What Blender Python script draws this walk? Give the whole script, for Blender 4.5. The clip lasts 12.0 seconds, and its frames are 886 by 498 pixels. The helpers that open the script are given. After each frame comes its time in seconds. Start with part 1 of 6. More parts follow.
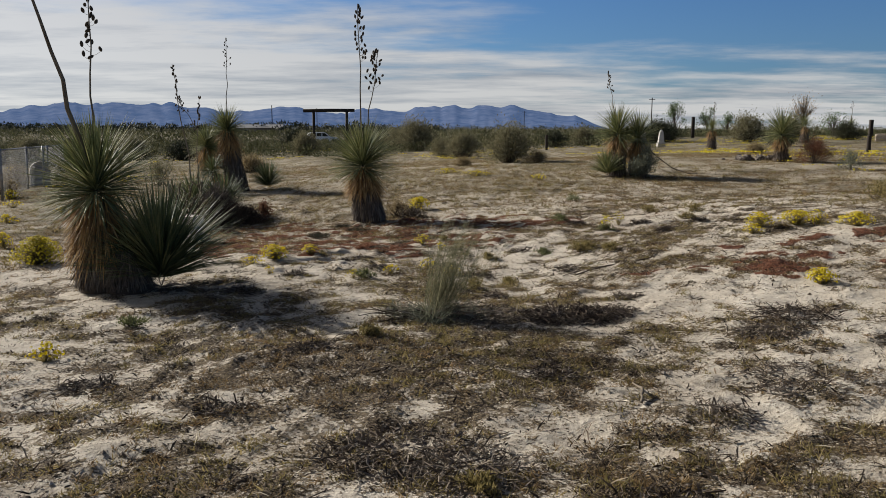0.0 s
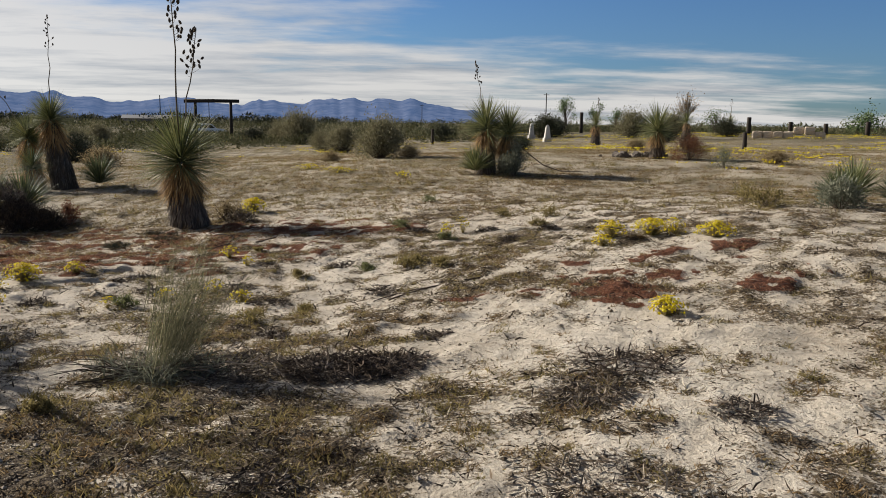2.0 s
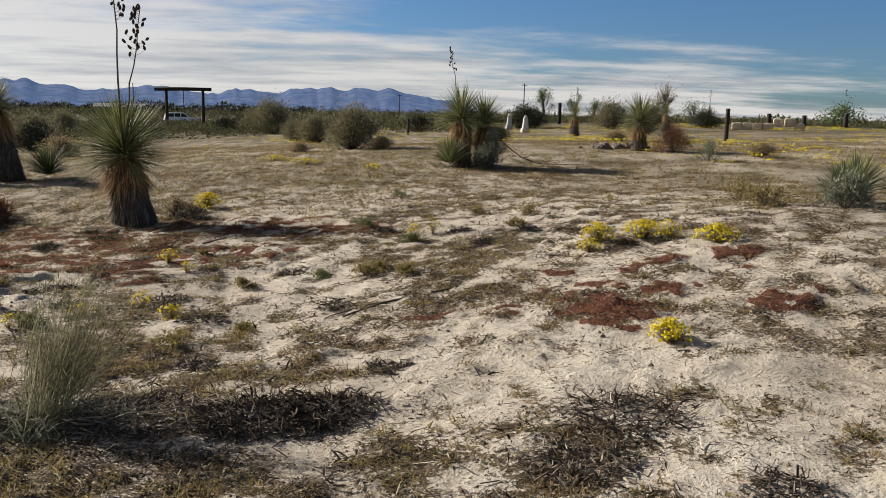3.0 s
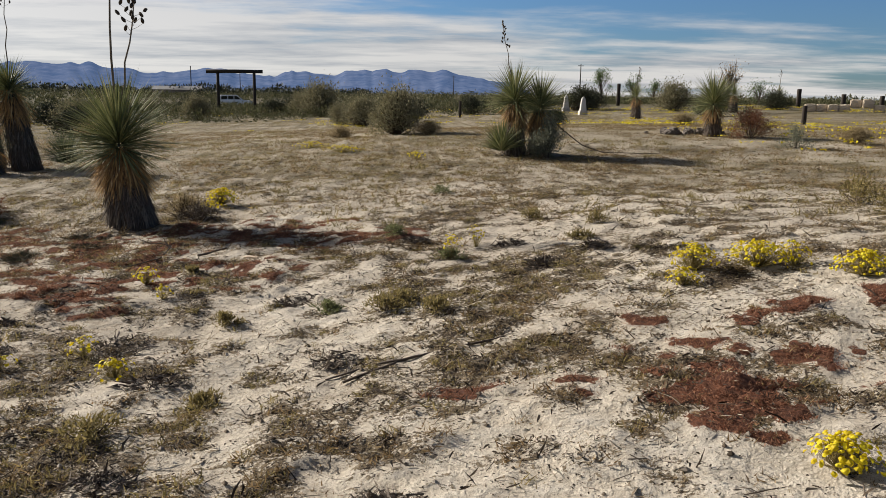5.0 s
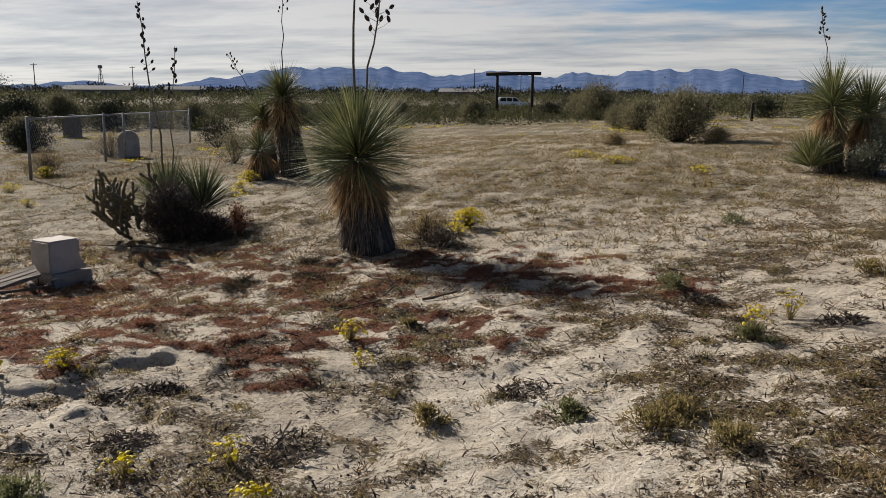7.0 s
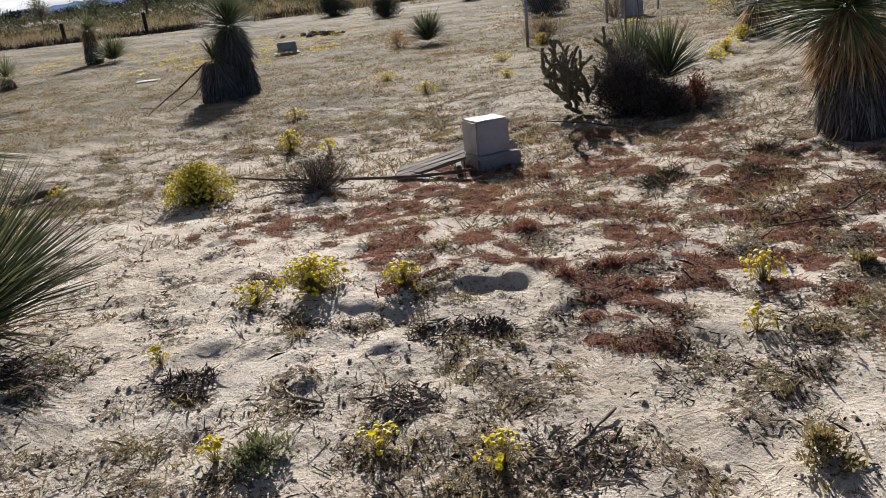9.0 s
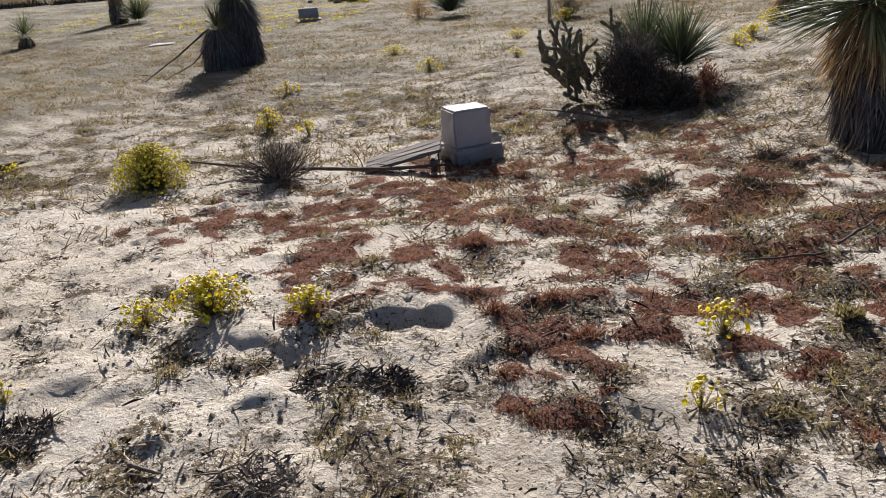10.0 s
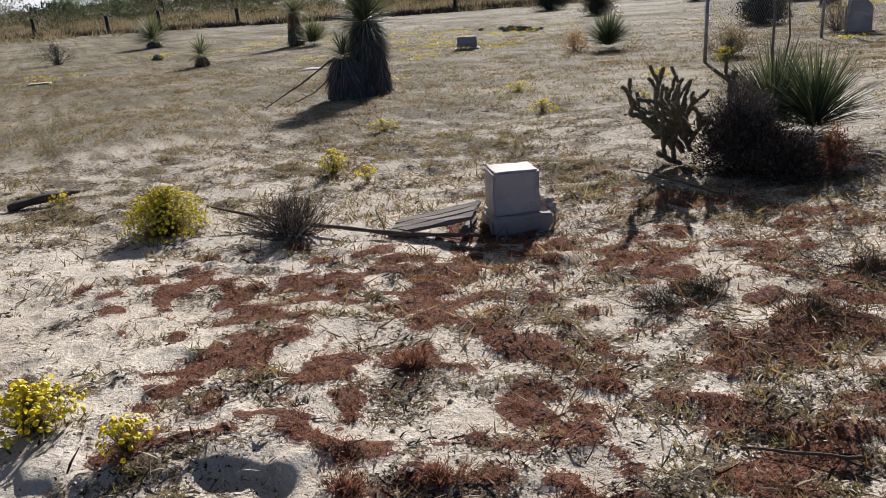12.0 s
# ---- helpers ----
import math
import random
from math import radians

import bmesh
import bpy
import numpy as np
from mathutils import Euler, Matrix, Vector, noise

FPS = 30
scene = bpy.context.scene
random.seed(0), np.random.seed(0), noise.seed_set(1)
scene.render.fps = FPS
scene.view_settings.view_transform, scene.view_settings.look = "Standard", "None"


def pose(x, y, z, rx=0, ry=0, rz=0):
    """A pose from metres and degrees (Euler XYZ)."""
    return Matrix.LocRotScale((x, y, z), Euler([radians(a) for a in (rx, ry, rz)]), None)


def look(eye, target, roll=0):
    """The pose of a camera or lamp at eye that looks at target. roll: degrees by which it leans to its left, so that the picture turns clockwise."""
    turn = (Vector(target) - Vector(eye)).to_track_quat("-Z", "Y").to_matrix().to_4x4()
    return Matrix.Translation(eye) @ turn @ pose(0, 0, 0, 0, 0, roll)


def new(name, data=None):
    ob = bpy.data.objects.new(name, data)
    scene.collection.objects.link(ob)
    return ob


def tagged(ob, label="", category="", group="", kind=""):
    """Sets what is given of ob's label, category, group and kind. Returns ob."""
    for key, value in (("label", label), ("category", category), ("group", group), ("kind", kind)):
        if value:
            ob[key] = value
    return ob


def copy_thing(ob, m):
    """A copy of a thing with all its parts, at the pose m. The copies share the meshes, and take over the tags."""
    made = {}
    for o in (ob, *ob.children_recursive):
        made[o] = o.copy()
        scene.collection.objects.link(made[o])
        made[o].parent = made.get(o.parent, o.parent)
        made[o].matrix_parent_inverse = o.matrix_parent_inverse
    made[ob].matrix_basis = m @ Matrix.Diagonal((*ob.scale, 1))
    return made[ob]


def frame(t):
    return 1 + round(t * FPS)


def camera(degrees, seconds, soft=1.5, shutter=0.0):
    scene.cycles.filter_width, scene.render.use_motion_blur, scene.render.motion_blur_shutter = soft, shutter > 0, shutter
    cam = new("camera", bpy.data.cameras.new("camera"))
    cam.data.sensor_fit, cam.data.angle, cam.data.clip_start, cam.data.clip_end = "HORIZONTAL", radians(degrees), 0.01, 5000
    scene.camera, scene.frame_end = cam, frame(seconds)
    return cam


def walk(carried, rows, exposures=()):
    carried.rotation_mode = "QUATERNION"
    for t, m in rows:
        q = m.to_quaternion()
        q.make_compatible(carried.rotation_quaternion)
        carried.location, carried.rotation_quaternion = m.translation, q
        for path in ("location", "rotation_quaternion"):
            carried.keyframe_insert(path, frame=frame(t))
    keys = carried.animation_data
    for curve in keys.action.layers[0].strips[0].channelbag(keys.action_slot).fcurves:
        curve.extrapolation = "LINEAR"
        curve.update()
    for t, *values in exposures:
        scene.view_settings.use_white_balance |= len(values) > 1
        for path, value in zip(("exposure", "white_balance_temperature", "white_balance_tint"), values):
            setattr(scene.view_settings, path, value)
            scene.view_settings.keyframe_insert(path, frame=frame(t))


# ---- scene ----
cam = camera(56.7, 12.0, soft=0.8)
METRES, EYE, TILT, LEAN, TURN = 10.7, 1.5, -2.45, -3.0, 0.0
ROWS = [
    (0.0, 0.0, 0.0, 0.0, -0.3, -5.94, 2.89),
    (0.5, 0.026, 0.0361, 0.0001, 0.26, -6.21, 2.84),
    (1.0, 0.0481, 0.0749, -0.0021, -0.91, -6.3, 2.72),
    (1.5, 0.0728, 0.1105, -0.003, -7.67, -6.55, 2.78),
    (2.0, 0.0972, 0.1486, 0.001, -7.24, -6.72, 2.54),
    (2.5, 0.1097, 0.1952, 0.0008, -8.47, -7.03, 2.06),
    (4.5, 0.1482, 0.3689, 0.0076, -8.54, -8.62, 2.91),
    (5.0, 0.1531, 0.4114, 0.0095, -5.02, -8.55, 2.37),
    (5.5, 0.1538, 0.4554, 0.0155, -3.47, -8.7, 2.31),
    (6.0, 0.1608, 0.4976, 0.0166, 3.49, -7.96, 2.9),
    (6.5, 0.1596, 0.5386, 0.0167, 10.56, -7.58, 2.57),
    (7.0, 0.1556, 0.5824, 0.0216, 13.97, -7.75, 1.95),
    (7.5, 0.1591, 0.6231, 0.0226, 25.46, -7.4, 2.7),
    (9.5, 0.1459, 0.7696, 0.0203, 51.91, -16.42, 6.06),
    (10.0, 0.1376, 0.8103, 0.0229, 52.18, -16.82, 4.58),
    (10.5, 0.1415, 0.849, 0.0264, 52.87, -15.77, 4.87),
    (11.0, 0.1309, 0.8802, 0.0242, 55.5, -14.31, 3.19),
    (11.5, 0.117, 0.9134, 0.0267, 59.23, -14.21, 1.61),
    (12.0, 0.1097, 0.9527, 0.0265, 65.35, -14.24, 3.02),
]
walk(cam, [(t, pose(0, 0, EYE, TILT, LEAN, TURN) @ pose(METRES * x, METRES * y, METRES * z, 90 + pitch, roll, yaw)) for t, x, y, z, yaw, pitch, roll in ROWS],
     exposures=[(0.0, 0.64, 6560, 10), (2.5, 0.84, 6780, 11), (5.5, 0.84, 6780, 11), (7.0, 0.66, 6780, 11), (7.6, 0.56, 6780, 11), (9.3, 1.16, 6300, 14), (10.5, 1.2, 6250, 14), (12.0, 1.1, 6200, 14)])


# ---- sky and sun ----
SUN_AZ, SUN_EL = radians(53.0), radians(24.5)       # azimuth to the left of +y, height
SUN_WAY = Vector((-math.sin(SUN_AZ) * math.cos(SUN_EL), math.cos(SUN_AZ) * math.cos(SUN_EL), math.sin(SUN_EL)))
sun = new("sun", bpy.data.lights.new("sun", "SUN"))
sun.data.energy, sun.data.angle, sun.data.color = 5.0, radians(0.6), (1.0, 0.95, 0.885)
sun.matrix_world = look(SUN_WAY * 50, (0, 0, 0))


class Nodes:
    """A short way to write node trees."""

    def __init__(self, tree):
        self.tree = tree

    def add(self, kind, *links, **values):
        n = self.tree.nodes.new(kind)
        for key, value in values.items():
            if key == "blend_type":
                n.blend_type = value
            elif key == "operation":
                n.operation = value
            elif key == "data_type":
                n.data_type = value
            elif key == "attribute_name":
                n.attribute_name = value
            elif key == "sky_type":
                n.sky_type = value
            elif key == "feature":
                n.feature = value
            else:
                n.inputs[key.replace("_", " ")].default_value = value
        for a, b in links:
            self.tree.links.new(a, n.inputs[b])
        return n

    def ramp(self, source, stops):
        n = self.tree.nodes.new("ShaderNodeValToRGB")
        e = n.color_ramp.elements
        while len(e) < len(stops):
            e.new(0.5)
        for el, (p, c) in zip(e, stops):
            el.position = p
            el.color = (*c, 1) if len(c) == 3 else c
        self.tree.links.new(source, n.inputs[0])
        return n.outputs[0]

    def mix(self, fac, a, b, how="MIX"):
        n = self.tree.nodes.new("ShaderNodeMixRGB")
        n.blend_type = how
        for k, v in ((0, fac), (1, a), (2, b)):
            if isinstance(v, (int, float)):
                n.inputs[k].default_value = v
            elif isinstance(v, tuple):
                n.inputs[k].default_value = (*v, 1)
            else:
                self.tree.links.new(v, n.inputs[k])
        return n.outputs[0]

    def math(self, op, a, b=0.0, c=0.0):
        n = self.tree.nodes.new("ShaderNodeMath")
        n.operation = op
        for k, v in enumerate((a, b, c)):
            if isinstance(v, (int, float)):
                n.inputs[k].default_value = v
            else:
                self.tree.links.new(v, n.inputs[k])
        return n.outputs[0]

    def noise(self, vec, scale, detail=4.0, rough=0.55):
        n = self.tree.nodes.new("ShaderNodeTexNoise")
        n.inputs["Scale"].default_value, n.inputs["Detail"].default_value, n.inputs["Roughness"].default_value = scale, detail, rough
        self.tree.links.new(vec, n.inputs["Vector"])
        return n.outputs[0]


def step(w, v, lo, hi):
    n = w.tree.nodes.new("ShaderNodeMapRange")
    n.interpolation_type = "SMOOTHSTEP"
    n.inputs[1].default_value, n.inputs[2].default_value = lo, hi
    w.tree.links.new(v, n.inputs[0])
    return n.outputs[0]


world = bpy.data.worlds.new("sky")
scene.world = world
world.use_nodes = True
w = Nodes(world.node_tree)
back = world.node_tree.nodes["Background"]
sky = w.add("ShaderNodeTexSky", sky_type="NISHITA")
sky.sun_disc, sky.sun_elevation, sky.sun_rotation = False, SUN_EL, -SUN_AZ
sky.air_density, sky.dust_density, sky.ozone_density = 1.0, 0.4, 2.5
coord = w.add("ShaderNodeTexCoord").outputs["Generated"]
sep = w.add("ShaderNodeSeparateXYZ", (coord, 0))
dx, dy, dz = sep.outputs
up = w.math("MAXIMUM", w.math("ADD", dz, 0.055), 0.02)
flat = w.add("ShaderNodeCombineXYZ", (w.math("DIVIDE", dx, up), 0), (w.math("DIVIDE", dy, up), 1))
veil = w.noise(flat.outputs[0], 0.33, 6.0, 0.55)
wisp_map = w.add("ShaderNodeMapping", (flat.outputs[0], 0))
wisp_map.inputs["Scale"].default_value = (0.6, 1.0, 1.0)
wisp_map.inputs["Rotation"].default_value = (0, 0, 0.25)
wisp = w.noise(wisp_map.outputs[0], 0.55, 8.0, 0.62)
side = w.math("MULTIPLY", w.math("SUBTRACT", w.math("MULTIPLY", dx, -1.0), 0.02), 0.42)      # more cloud towards the sun's side
low = w.math("ADD", w.math("MULTIPLY", w.math("MAXIMUM", w.math("SUBTRACT", 0.115, dz), -0.06), 2.9), w.math("MULTIPLY", w.math("MAXIMUM", w.math("SUBTRACT", dz, 0.3), 0.0), 0.22))
cover = w.math("ADD", w.math("ADD", w.math("MULTIPLY", veil, 0.75), w.math("MULTIPLY", wisp, 0.55)), w.math("ADD", side, low))
mask = step(w, cover, 0.55, 0.80)
glow = w.add("ShaderNodeVectorMath", (coord, 0), operation="DOT_PRODUCT")
glow.inputs[1].default_value = SUN_WAY
lit = w.math("POWER", w.math("MAXIMUM", glow.outputs["Value"], 0.0), 5.0)
tone = w.ramp(wisp, [(0.34, (0.52, 0.56, 0.63)), (0.56, (0.98, 0.98, 0.98))])
bright = w.math("MULTIPLY", w.math("ADD", w.math("MULTIPLY", lit, 0.45), 0.98), w.math("SUBTRACT", 1.0, w.math("MULTIPLY", w.math("MINIMUM", dz, 0.5), 1.1)))
cloud = w.mix(1.0, tone, bright, "MULTIPLY")
deep = w.math("SUBTRACT", 1.0, w.math("MULTIPLY", step(w, dz, 0.15, 0.6), 0.45))
clear = w.mix(1.0, w.mix(1.0, sky.outputs[0], (0.047, 0.074, 0.115), "MULTIPLY"), deep, "MULTIPLY")
world.node_tree.links.new(w.mix(w.math("MULTIPLY", mask, 0.9), clear, cloud), back.inputs[0])
back.inputs[1].default_value = 0.425

# ---- materials ----


def material(name, rough=0.8, spec=0.3):
    m = bpy.data.materials.new(name)
    m.use_nodes = True
    b = m.node_tree.nodes["Principled BSDF"]
    b.inputs["Roughness"].default_value, b.inputs["Specular IOR Level"].default_value = rough, spec
    return m, Nodes(m.node_tree), b


def varied(name, stops, rough=0.8, spec=0.3, grain=12.0, depth=0.25, bump=0.0, through_light=0.0):
    """Colours that change from piece to piece, with grain at two scales on top."""
    m, n, b = material(name, rough, spec)
    rnd = n.add("ShaderNodeNewGeometry").outputs["Random Per Island"]
    base = n.ramp(rnd, stops)
    co = n.add("ShaderNodeTexCoord").outputs["Object"]
    fine, broad = n.noise(co, grain * 6), n.noise(co, grain)
    shade = n.ramp(n.math("ADD", n.math("MULTIPLY", fine, 0.5), n.math("MULTIPLY", broad, 0.5)), [(0.3, (1 - depth * 1.6,) * 3), (0.7, (1 + depth,) * 3)])
    n.tree.links.new(n.mix(1.0, base, shade, "MULTIPLY"), b.inputs["Base Color"])
    if bump:
        bp = n.add("ShaderNodeBump", (fine, "Height"), Strength=bump, Distance=0.02)
        n.tree.links.new(bp.outputs[0], b.inputs["Normal"])
    if through_light:
        t = n.add("ShaderNodeBsdfTranslucent")
        n.tree.links.new(n.mix(1.0, base, shade, "MULTIPLY"), t.inputs[0])
        mx = n.add("ShaderNodeMixShader", (b.outputs[0], 1), (t.outputs[0], 2), Fac=through_light)
        n.tree.links.new(mx.outputs[0], n.tree.nodes["Material Output"].inputs[0])
    return m


def stone_like(name, a, b_, scale=20.0, rough=0.85, bump=0.4):
    m, n, b = material(name, rough, 0.3)
    co = n.add("ShaderNodeTexCoord").outputs["Object"]
    broad, fine = n.noise(co, scale * 0.25, 5.0), n.noise(co, scale * 4, 3.0)
    col = n.mix(n.math("ADD", n.math("MULTIPLY", broad, 0.7), n.math("MULTIPLY", fine, 0.4)), a, b_)
    stain = n.ramp(n.noise(co, scale * 0.12, 6.0), [(0.42, (1, 1, 1)), (0.7, (0.62, 0.56, 0.50))])
    n.tree.links.new(n.mix(1.0, col, stain, "MULTIPLY"), b.inputs["Base Color"])
    bp = n.add("ShaderNodeBump", (fine, "Height"), Strength=bump, Distance=0.01)
    n.tree.links.new(bp.outputs[0], b.inputs["Normal"])
    return m


def weathered_wood(name, a, b_):
    m, n, b = material(name, 0.9, 0.2)
    co = n.add("ShaderNodeTexCoord").outputs["Object"]
    mp = n.add("ShaderNodeMapping", (co, 0))
    mp.inputs["Scale"].default_value = (2.0, 26.0, 26.0)
    grain = n.noise(mp.outputs[0], 3.0, 7.0, 0.7)
    n.tree.links.new(n.mix(n.math("MULTIPLY", grain, 1.2), a, b_), b.inputs["Base Color"])
    bp = n.add("ShaderNodeBump", (grain, "Height"), Strength=0.6, Distance=0.01)
    n.tree.links.new(bp.outputs[0], b.inputs["Normal"])
    return m


M_LEAF = varied("yucca_leaf", [(0.0, (0.10, 0.12, 0.052)), (0.5, (0.195, 0.215, 0.095)), (0.85, (0.30, 0.30, 0.135)), (1.0, (0.44, 0.40, 0.20))], 0.62, 0.22, 9.0, 0.15, through_light=0.15)
M_LEAF_BLUE = varied("yucca_leaf_bluish", [(0.0, (0.075, 0.098, 0.045)), (0.6, (0.135, 0.16, 0.075)), (1.0, (0.24, 0.23, 0.11))], 0.6, 0.25, 9.0, 0.15, through_light=0.15)
M_SKIRT = varied("dead_yucca_leaf", [(0.0, (0.16, 0.105, 0.055)), (0.45, (0.36, 0.22, 0.10)), (0.8, (0.54, 0.34, 0.14)), (1.0, (0.66, 0.48, 0.24))], 0.75, 0.25, 9.0, 0.25, through_light=0.30)
M_SKIRT_OLD_SHADED = varied("old_and_shaded_grey_leaf", [(0.0, (0.07, 0.058, 0.048)), (0.6, (0.16, 0.13, 0.105)), (1.0, (0.27, 0.225, 0.175))], 0.85, 0.2, 9.0, 0.25)
M_TRUNK = stone_like("yucca_bark", (0.05, 0.04, 0.032), (0.13, 0.10, 0.075), 18.0, 0.95, 0.8)
M_STALK = stone_like("dry_stalk", (0.10, 0.085, 0.065), (0.22, 0.18, 0.13), 25.0, 0.85, 0.3)
M_POD = stone_like("dark_seed_pod", (0.035, 0.028, 0.02), (0.085, 0.065, 0.045), 40.0, 0.85, 0.4)
M_DRY = varied("dry_grass", [(0.0, (0.12, 0.088, 0.046)), (0.35, (0.22, 0.165, 0.085)), (0.7, (0.33, 0.255, 0.135)), (1.0, (0.46, 0.375, 0.22))], 0.85, 0.2, 3.0, 0.2, through_light=0.28)
M_OLIVE = varied("low_green_herb", [(0.0, (0.12, 0.10, 0.038)), (0.5, (0.23, 0.185, 0.070)), (1.0, (0.36, 0.28, 0.12))], 0.8, 0.25, 3.0, 0.2, through_light=0.40)
M_BROWN = varied("dry_brown_herb", [(0.0, (0.070, 0.048, 0.024)), (0.4, (0.18, 0.118, 0.056)), (0.75, (0.29, 0.195, 0.090)), (1.0, (0.42, 0.31, 0.17))], 0.85, 0.2, 3.0, 0.2, through_light=0.35)
M_SCRAP = varied("dead_leaf_scrap", [(0.0, (0.022, 0.016, 0.011)), (0.5, (0.065, 0.047, 0.032)), (0.85, (0.14, 0.105, 0.070)), (1.0, (0.30, 0.24, 0.17))], 0.9, 0.15, 8.0, 0.25)
M_STRAW = varied("pale_straw", [(0.0, (0.30, 0.25, 0.17)), (1.0, (0.62, 0.55, 0.42))], 0.85, 0.2, 8.0, 0.2)
M_GREEN = varied("fresh_green_herb", [(0.0, (0.08, 0.095, 0.036)), (0.5, (0.145, 0.155, 0.062)), (1.0, (0.23, 0.23, 0.115))], 0.7, 0.3, 3.0, 0.2, through_light=0.40)
M_RED = varied("red_mat_plant", [(0.0, (0.085, 0.038, 0.024)), (0.4, (0.21, 0.088, 0.050)), (0.75, (0.33, 0.150, 0.085)), (1.0, (0.46, 0.28, 0.18))], 0.85, 0.2, 2.5, 0.25, through_light=0.35)
M_TWIG = varied("grey_twig", [(0.0, (0.055, 0.042, 0.032)), (0.45, (0.125, 0.098, 0.072)), (0.8, (0.21, 0.17, 0.125)), (1.0, (0.42, 0.36, 0.28))], 0.9, 0.15, 6.0, 0.2)
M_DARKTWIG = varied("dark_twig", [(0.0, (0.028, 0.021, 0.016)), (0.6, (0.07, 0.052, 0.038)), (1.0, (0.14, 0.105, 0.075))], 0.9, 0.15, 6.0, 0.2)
M_YELLOW = varied("yellow_petals", [(0.0, (0.54, 0.40, 0.008)), (0.6, (0.66, 0.53, 0.010)), (1.0, (0.74, 0.63, 0.03))], 0.6, 0.3, 20.0, 0.1, through_light=0.30)
M_OCHRE = varied("fading_yellow_petals", [(0.0, (0.38, 0.31, 0.02)), (0.6, (0.54, 0.45, 0.025)), (1.0, (0.62, 0.53, 0.05))], 0.7, 0.3, 20.0, 0.1, through_light=0.30)
M_SALT = varied("saltbush_leaf", [(0.0, (0.14, 0.130, 0.072)), (0.5, (0.19, 0.175, 0.098)), (1.0, (0.26, 0.235, 0.14))], 0.8, 0.2, 4.0, 0.2, through_light=0.25)
M_SAGE = varied("grey_sage_leaf", [(0.0, (0.12, 0.13, 0.09)), (0.6, (0.20, 0.21, 0.15)), (1.0, (0.29, 0.29, 0.21))], 0.8, 0.2, 4.0, 0.2, through_light=0.30)
M_DARKBUSH = varied("dark_shrub_leaf", [(0.0, (0.028, 0.034, 0.018)), (0.6, (0.055, 0.062, 0.032)), (1.0, (0.10, 0.10, 0.055))], 0.8, 0.2, 4.0, 0.2)
M_RUST = varied("rusty_shrub_leaf", [(0.0, (0.10, 0.04, 0.024)), (0.6, (0.18, 0.075, 0.042)), (1.0, (0.28, 0.14, 0.08))], 0.85, 0.2, 4.0, 0.2, through_light=0.30)
M_TREE = varied("tree_leaf", [(0.0, (0.05, 0.085, 0.03)), (0.6, (0.10, 0.15, 0.055)), (1.0, (0.17, 0.21, 0.085))], 0.7, 0.3, 4.0, 0.2, through_light=0.35)
M_SCRUB = varied("far_scrub", [(0.0, (0.055, 0.060, 0.028)), (0.4, (0.080, 0.084, 0.038)), (0.75, (0.105, 0.103, 0.050)), (1.0, (0.14, 0.125, 0.068))], 0.85, 0.15, 1.0, 0.2, through_light=0.20)
M_BROOM = varied("wispy_green_stem", [(0.0, (0.09, 0.095, 0.05)), (0.5, (0.17, 0.165, 0.095)), (1.0, (0.31, 0.28, 0.17))], 0.8, 0.2, 3.0, 0.15, through_light=0.40)
M_CLOD = varied("earth_crumb", [(0.0, (0.11, 0.085, 0.06)), (0.5, (0.24, 0.195, 0.145)), (1.0, (0.46, 0.41, 0.34))], 0.95, 0.1)
M_CHOLLA = varied("cholla_joint", [(0.0, (0.10, 0.088, 0.055)), (0.6, (0.18, 0.155, 0.095)), (1.0, (0.26, 0.215, 0.14))], 0.85, 0.2, 30.0, 0.35, 0.8)
M_SPINE = varied("straw_spine", [(0.0, (0.16, 0.13, 0.08)), (1.0, (0.34, 0.28, 0.17))], 0.7, 0.3)
M_GRANITE = stone_like("grey_granite", (0.30, 0.265, 0.235), (0.46, 0.42, 0.38), 26.0, 0.8, 0.35)
M_CONCRETE = stone_like("rough_concrete", (0.25, 0.225, 0.195), (0.42, 0.38, 0.33), 16.0, 0.95, 0.7)
M_MARBLE = stone_like("white_marble", (0.42, 0.40, 0.37), (0.58, 0.56, 0.52), 10.0, 0.6, 0.15)
M_PALE = stone_like("pale_sandstone", (0.42, 0.35, 0.26), (0.60, 0.52, 0.42), 8.0, 0.9, 0.4)
M_ROCK = stone_like("dark_rock", (0.07, 0.06, 0.052), (0.20, 0.17, 0.145), 9.0, 0.9, 0.6)
M_BOARD = weathered_wood("weathered_board", (0.06, 0.048, 0.039), (0.20, 0.168, 0.14))
M_POST = weathered_wood("dark_old_timber", (0.016, 0.013, 0.011), (0.050, 0.040, 0.032))
M_BRANCH = stone_like("dead_branch", (0.05, 0.038, 0.03), (0.13, 0.10, 0.075), 30.0, 0.9, 0.5)
M_STEEL, n_, b_ = material("galvanised_steel", 0.55, 0.5)
b_.inputs["Metallic"].default_value = 0.75
n_.tree.links.new(n_.ramp(n_.noise(n_.add("ShaderNodeTexCoord").outputs["Object"], 14.0), [(0.3, (0.20, 0.195, 0.185)), (0.7, (0.40, 0.39, 0.37))]), b_.inputs["Base Color"])
M_CAR, n_, b_ = material("white_car_paint", 0.25, 0.5)
n_.tree.links.new(n_.ramp(n_.noise(n_.add("ShaderNodeTexCoord").outputs["Object"], 3.0), [(0.3, (0.70, 0.70, 0.69)), (0.7, (0.80, 0.80, 0.79))]), b_.inputs["Base Color"])
M_GLASS, n_, b_ = material("dark_car_glass", 0.05, 0.5)
b_.inputs["Base Color"].default_value = (0.015, 0.018, 0.02, 1)
M_RUBBER = stone_like("tyre_rubber", (0.015, 0.015, 0.015), (0.035, 0.034, 0.033), 20.0, 0.85, 0.2)
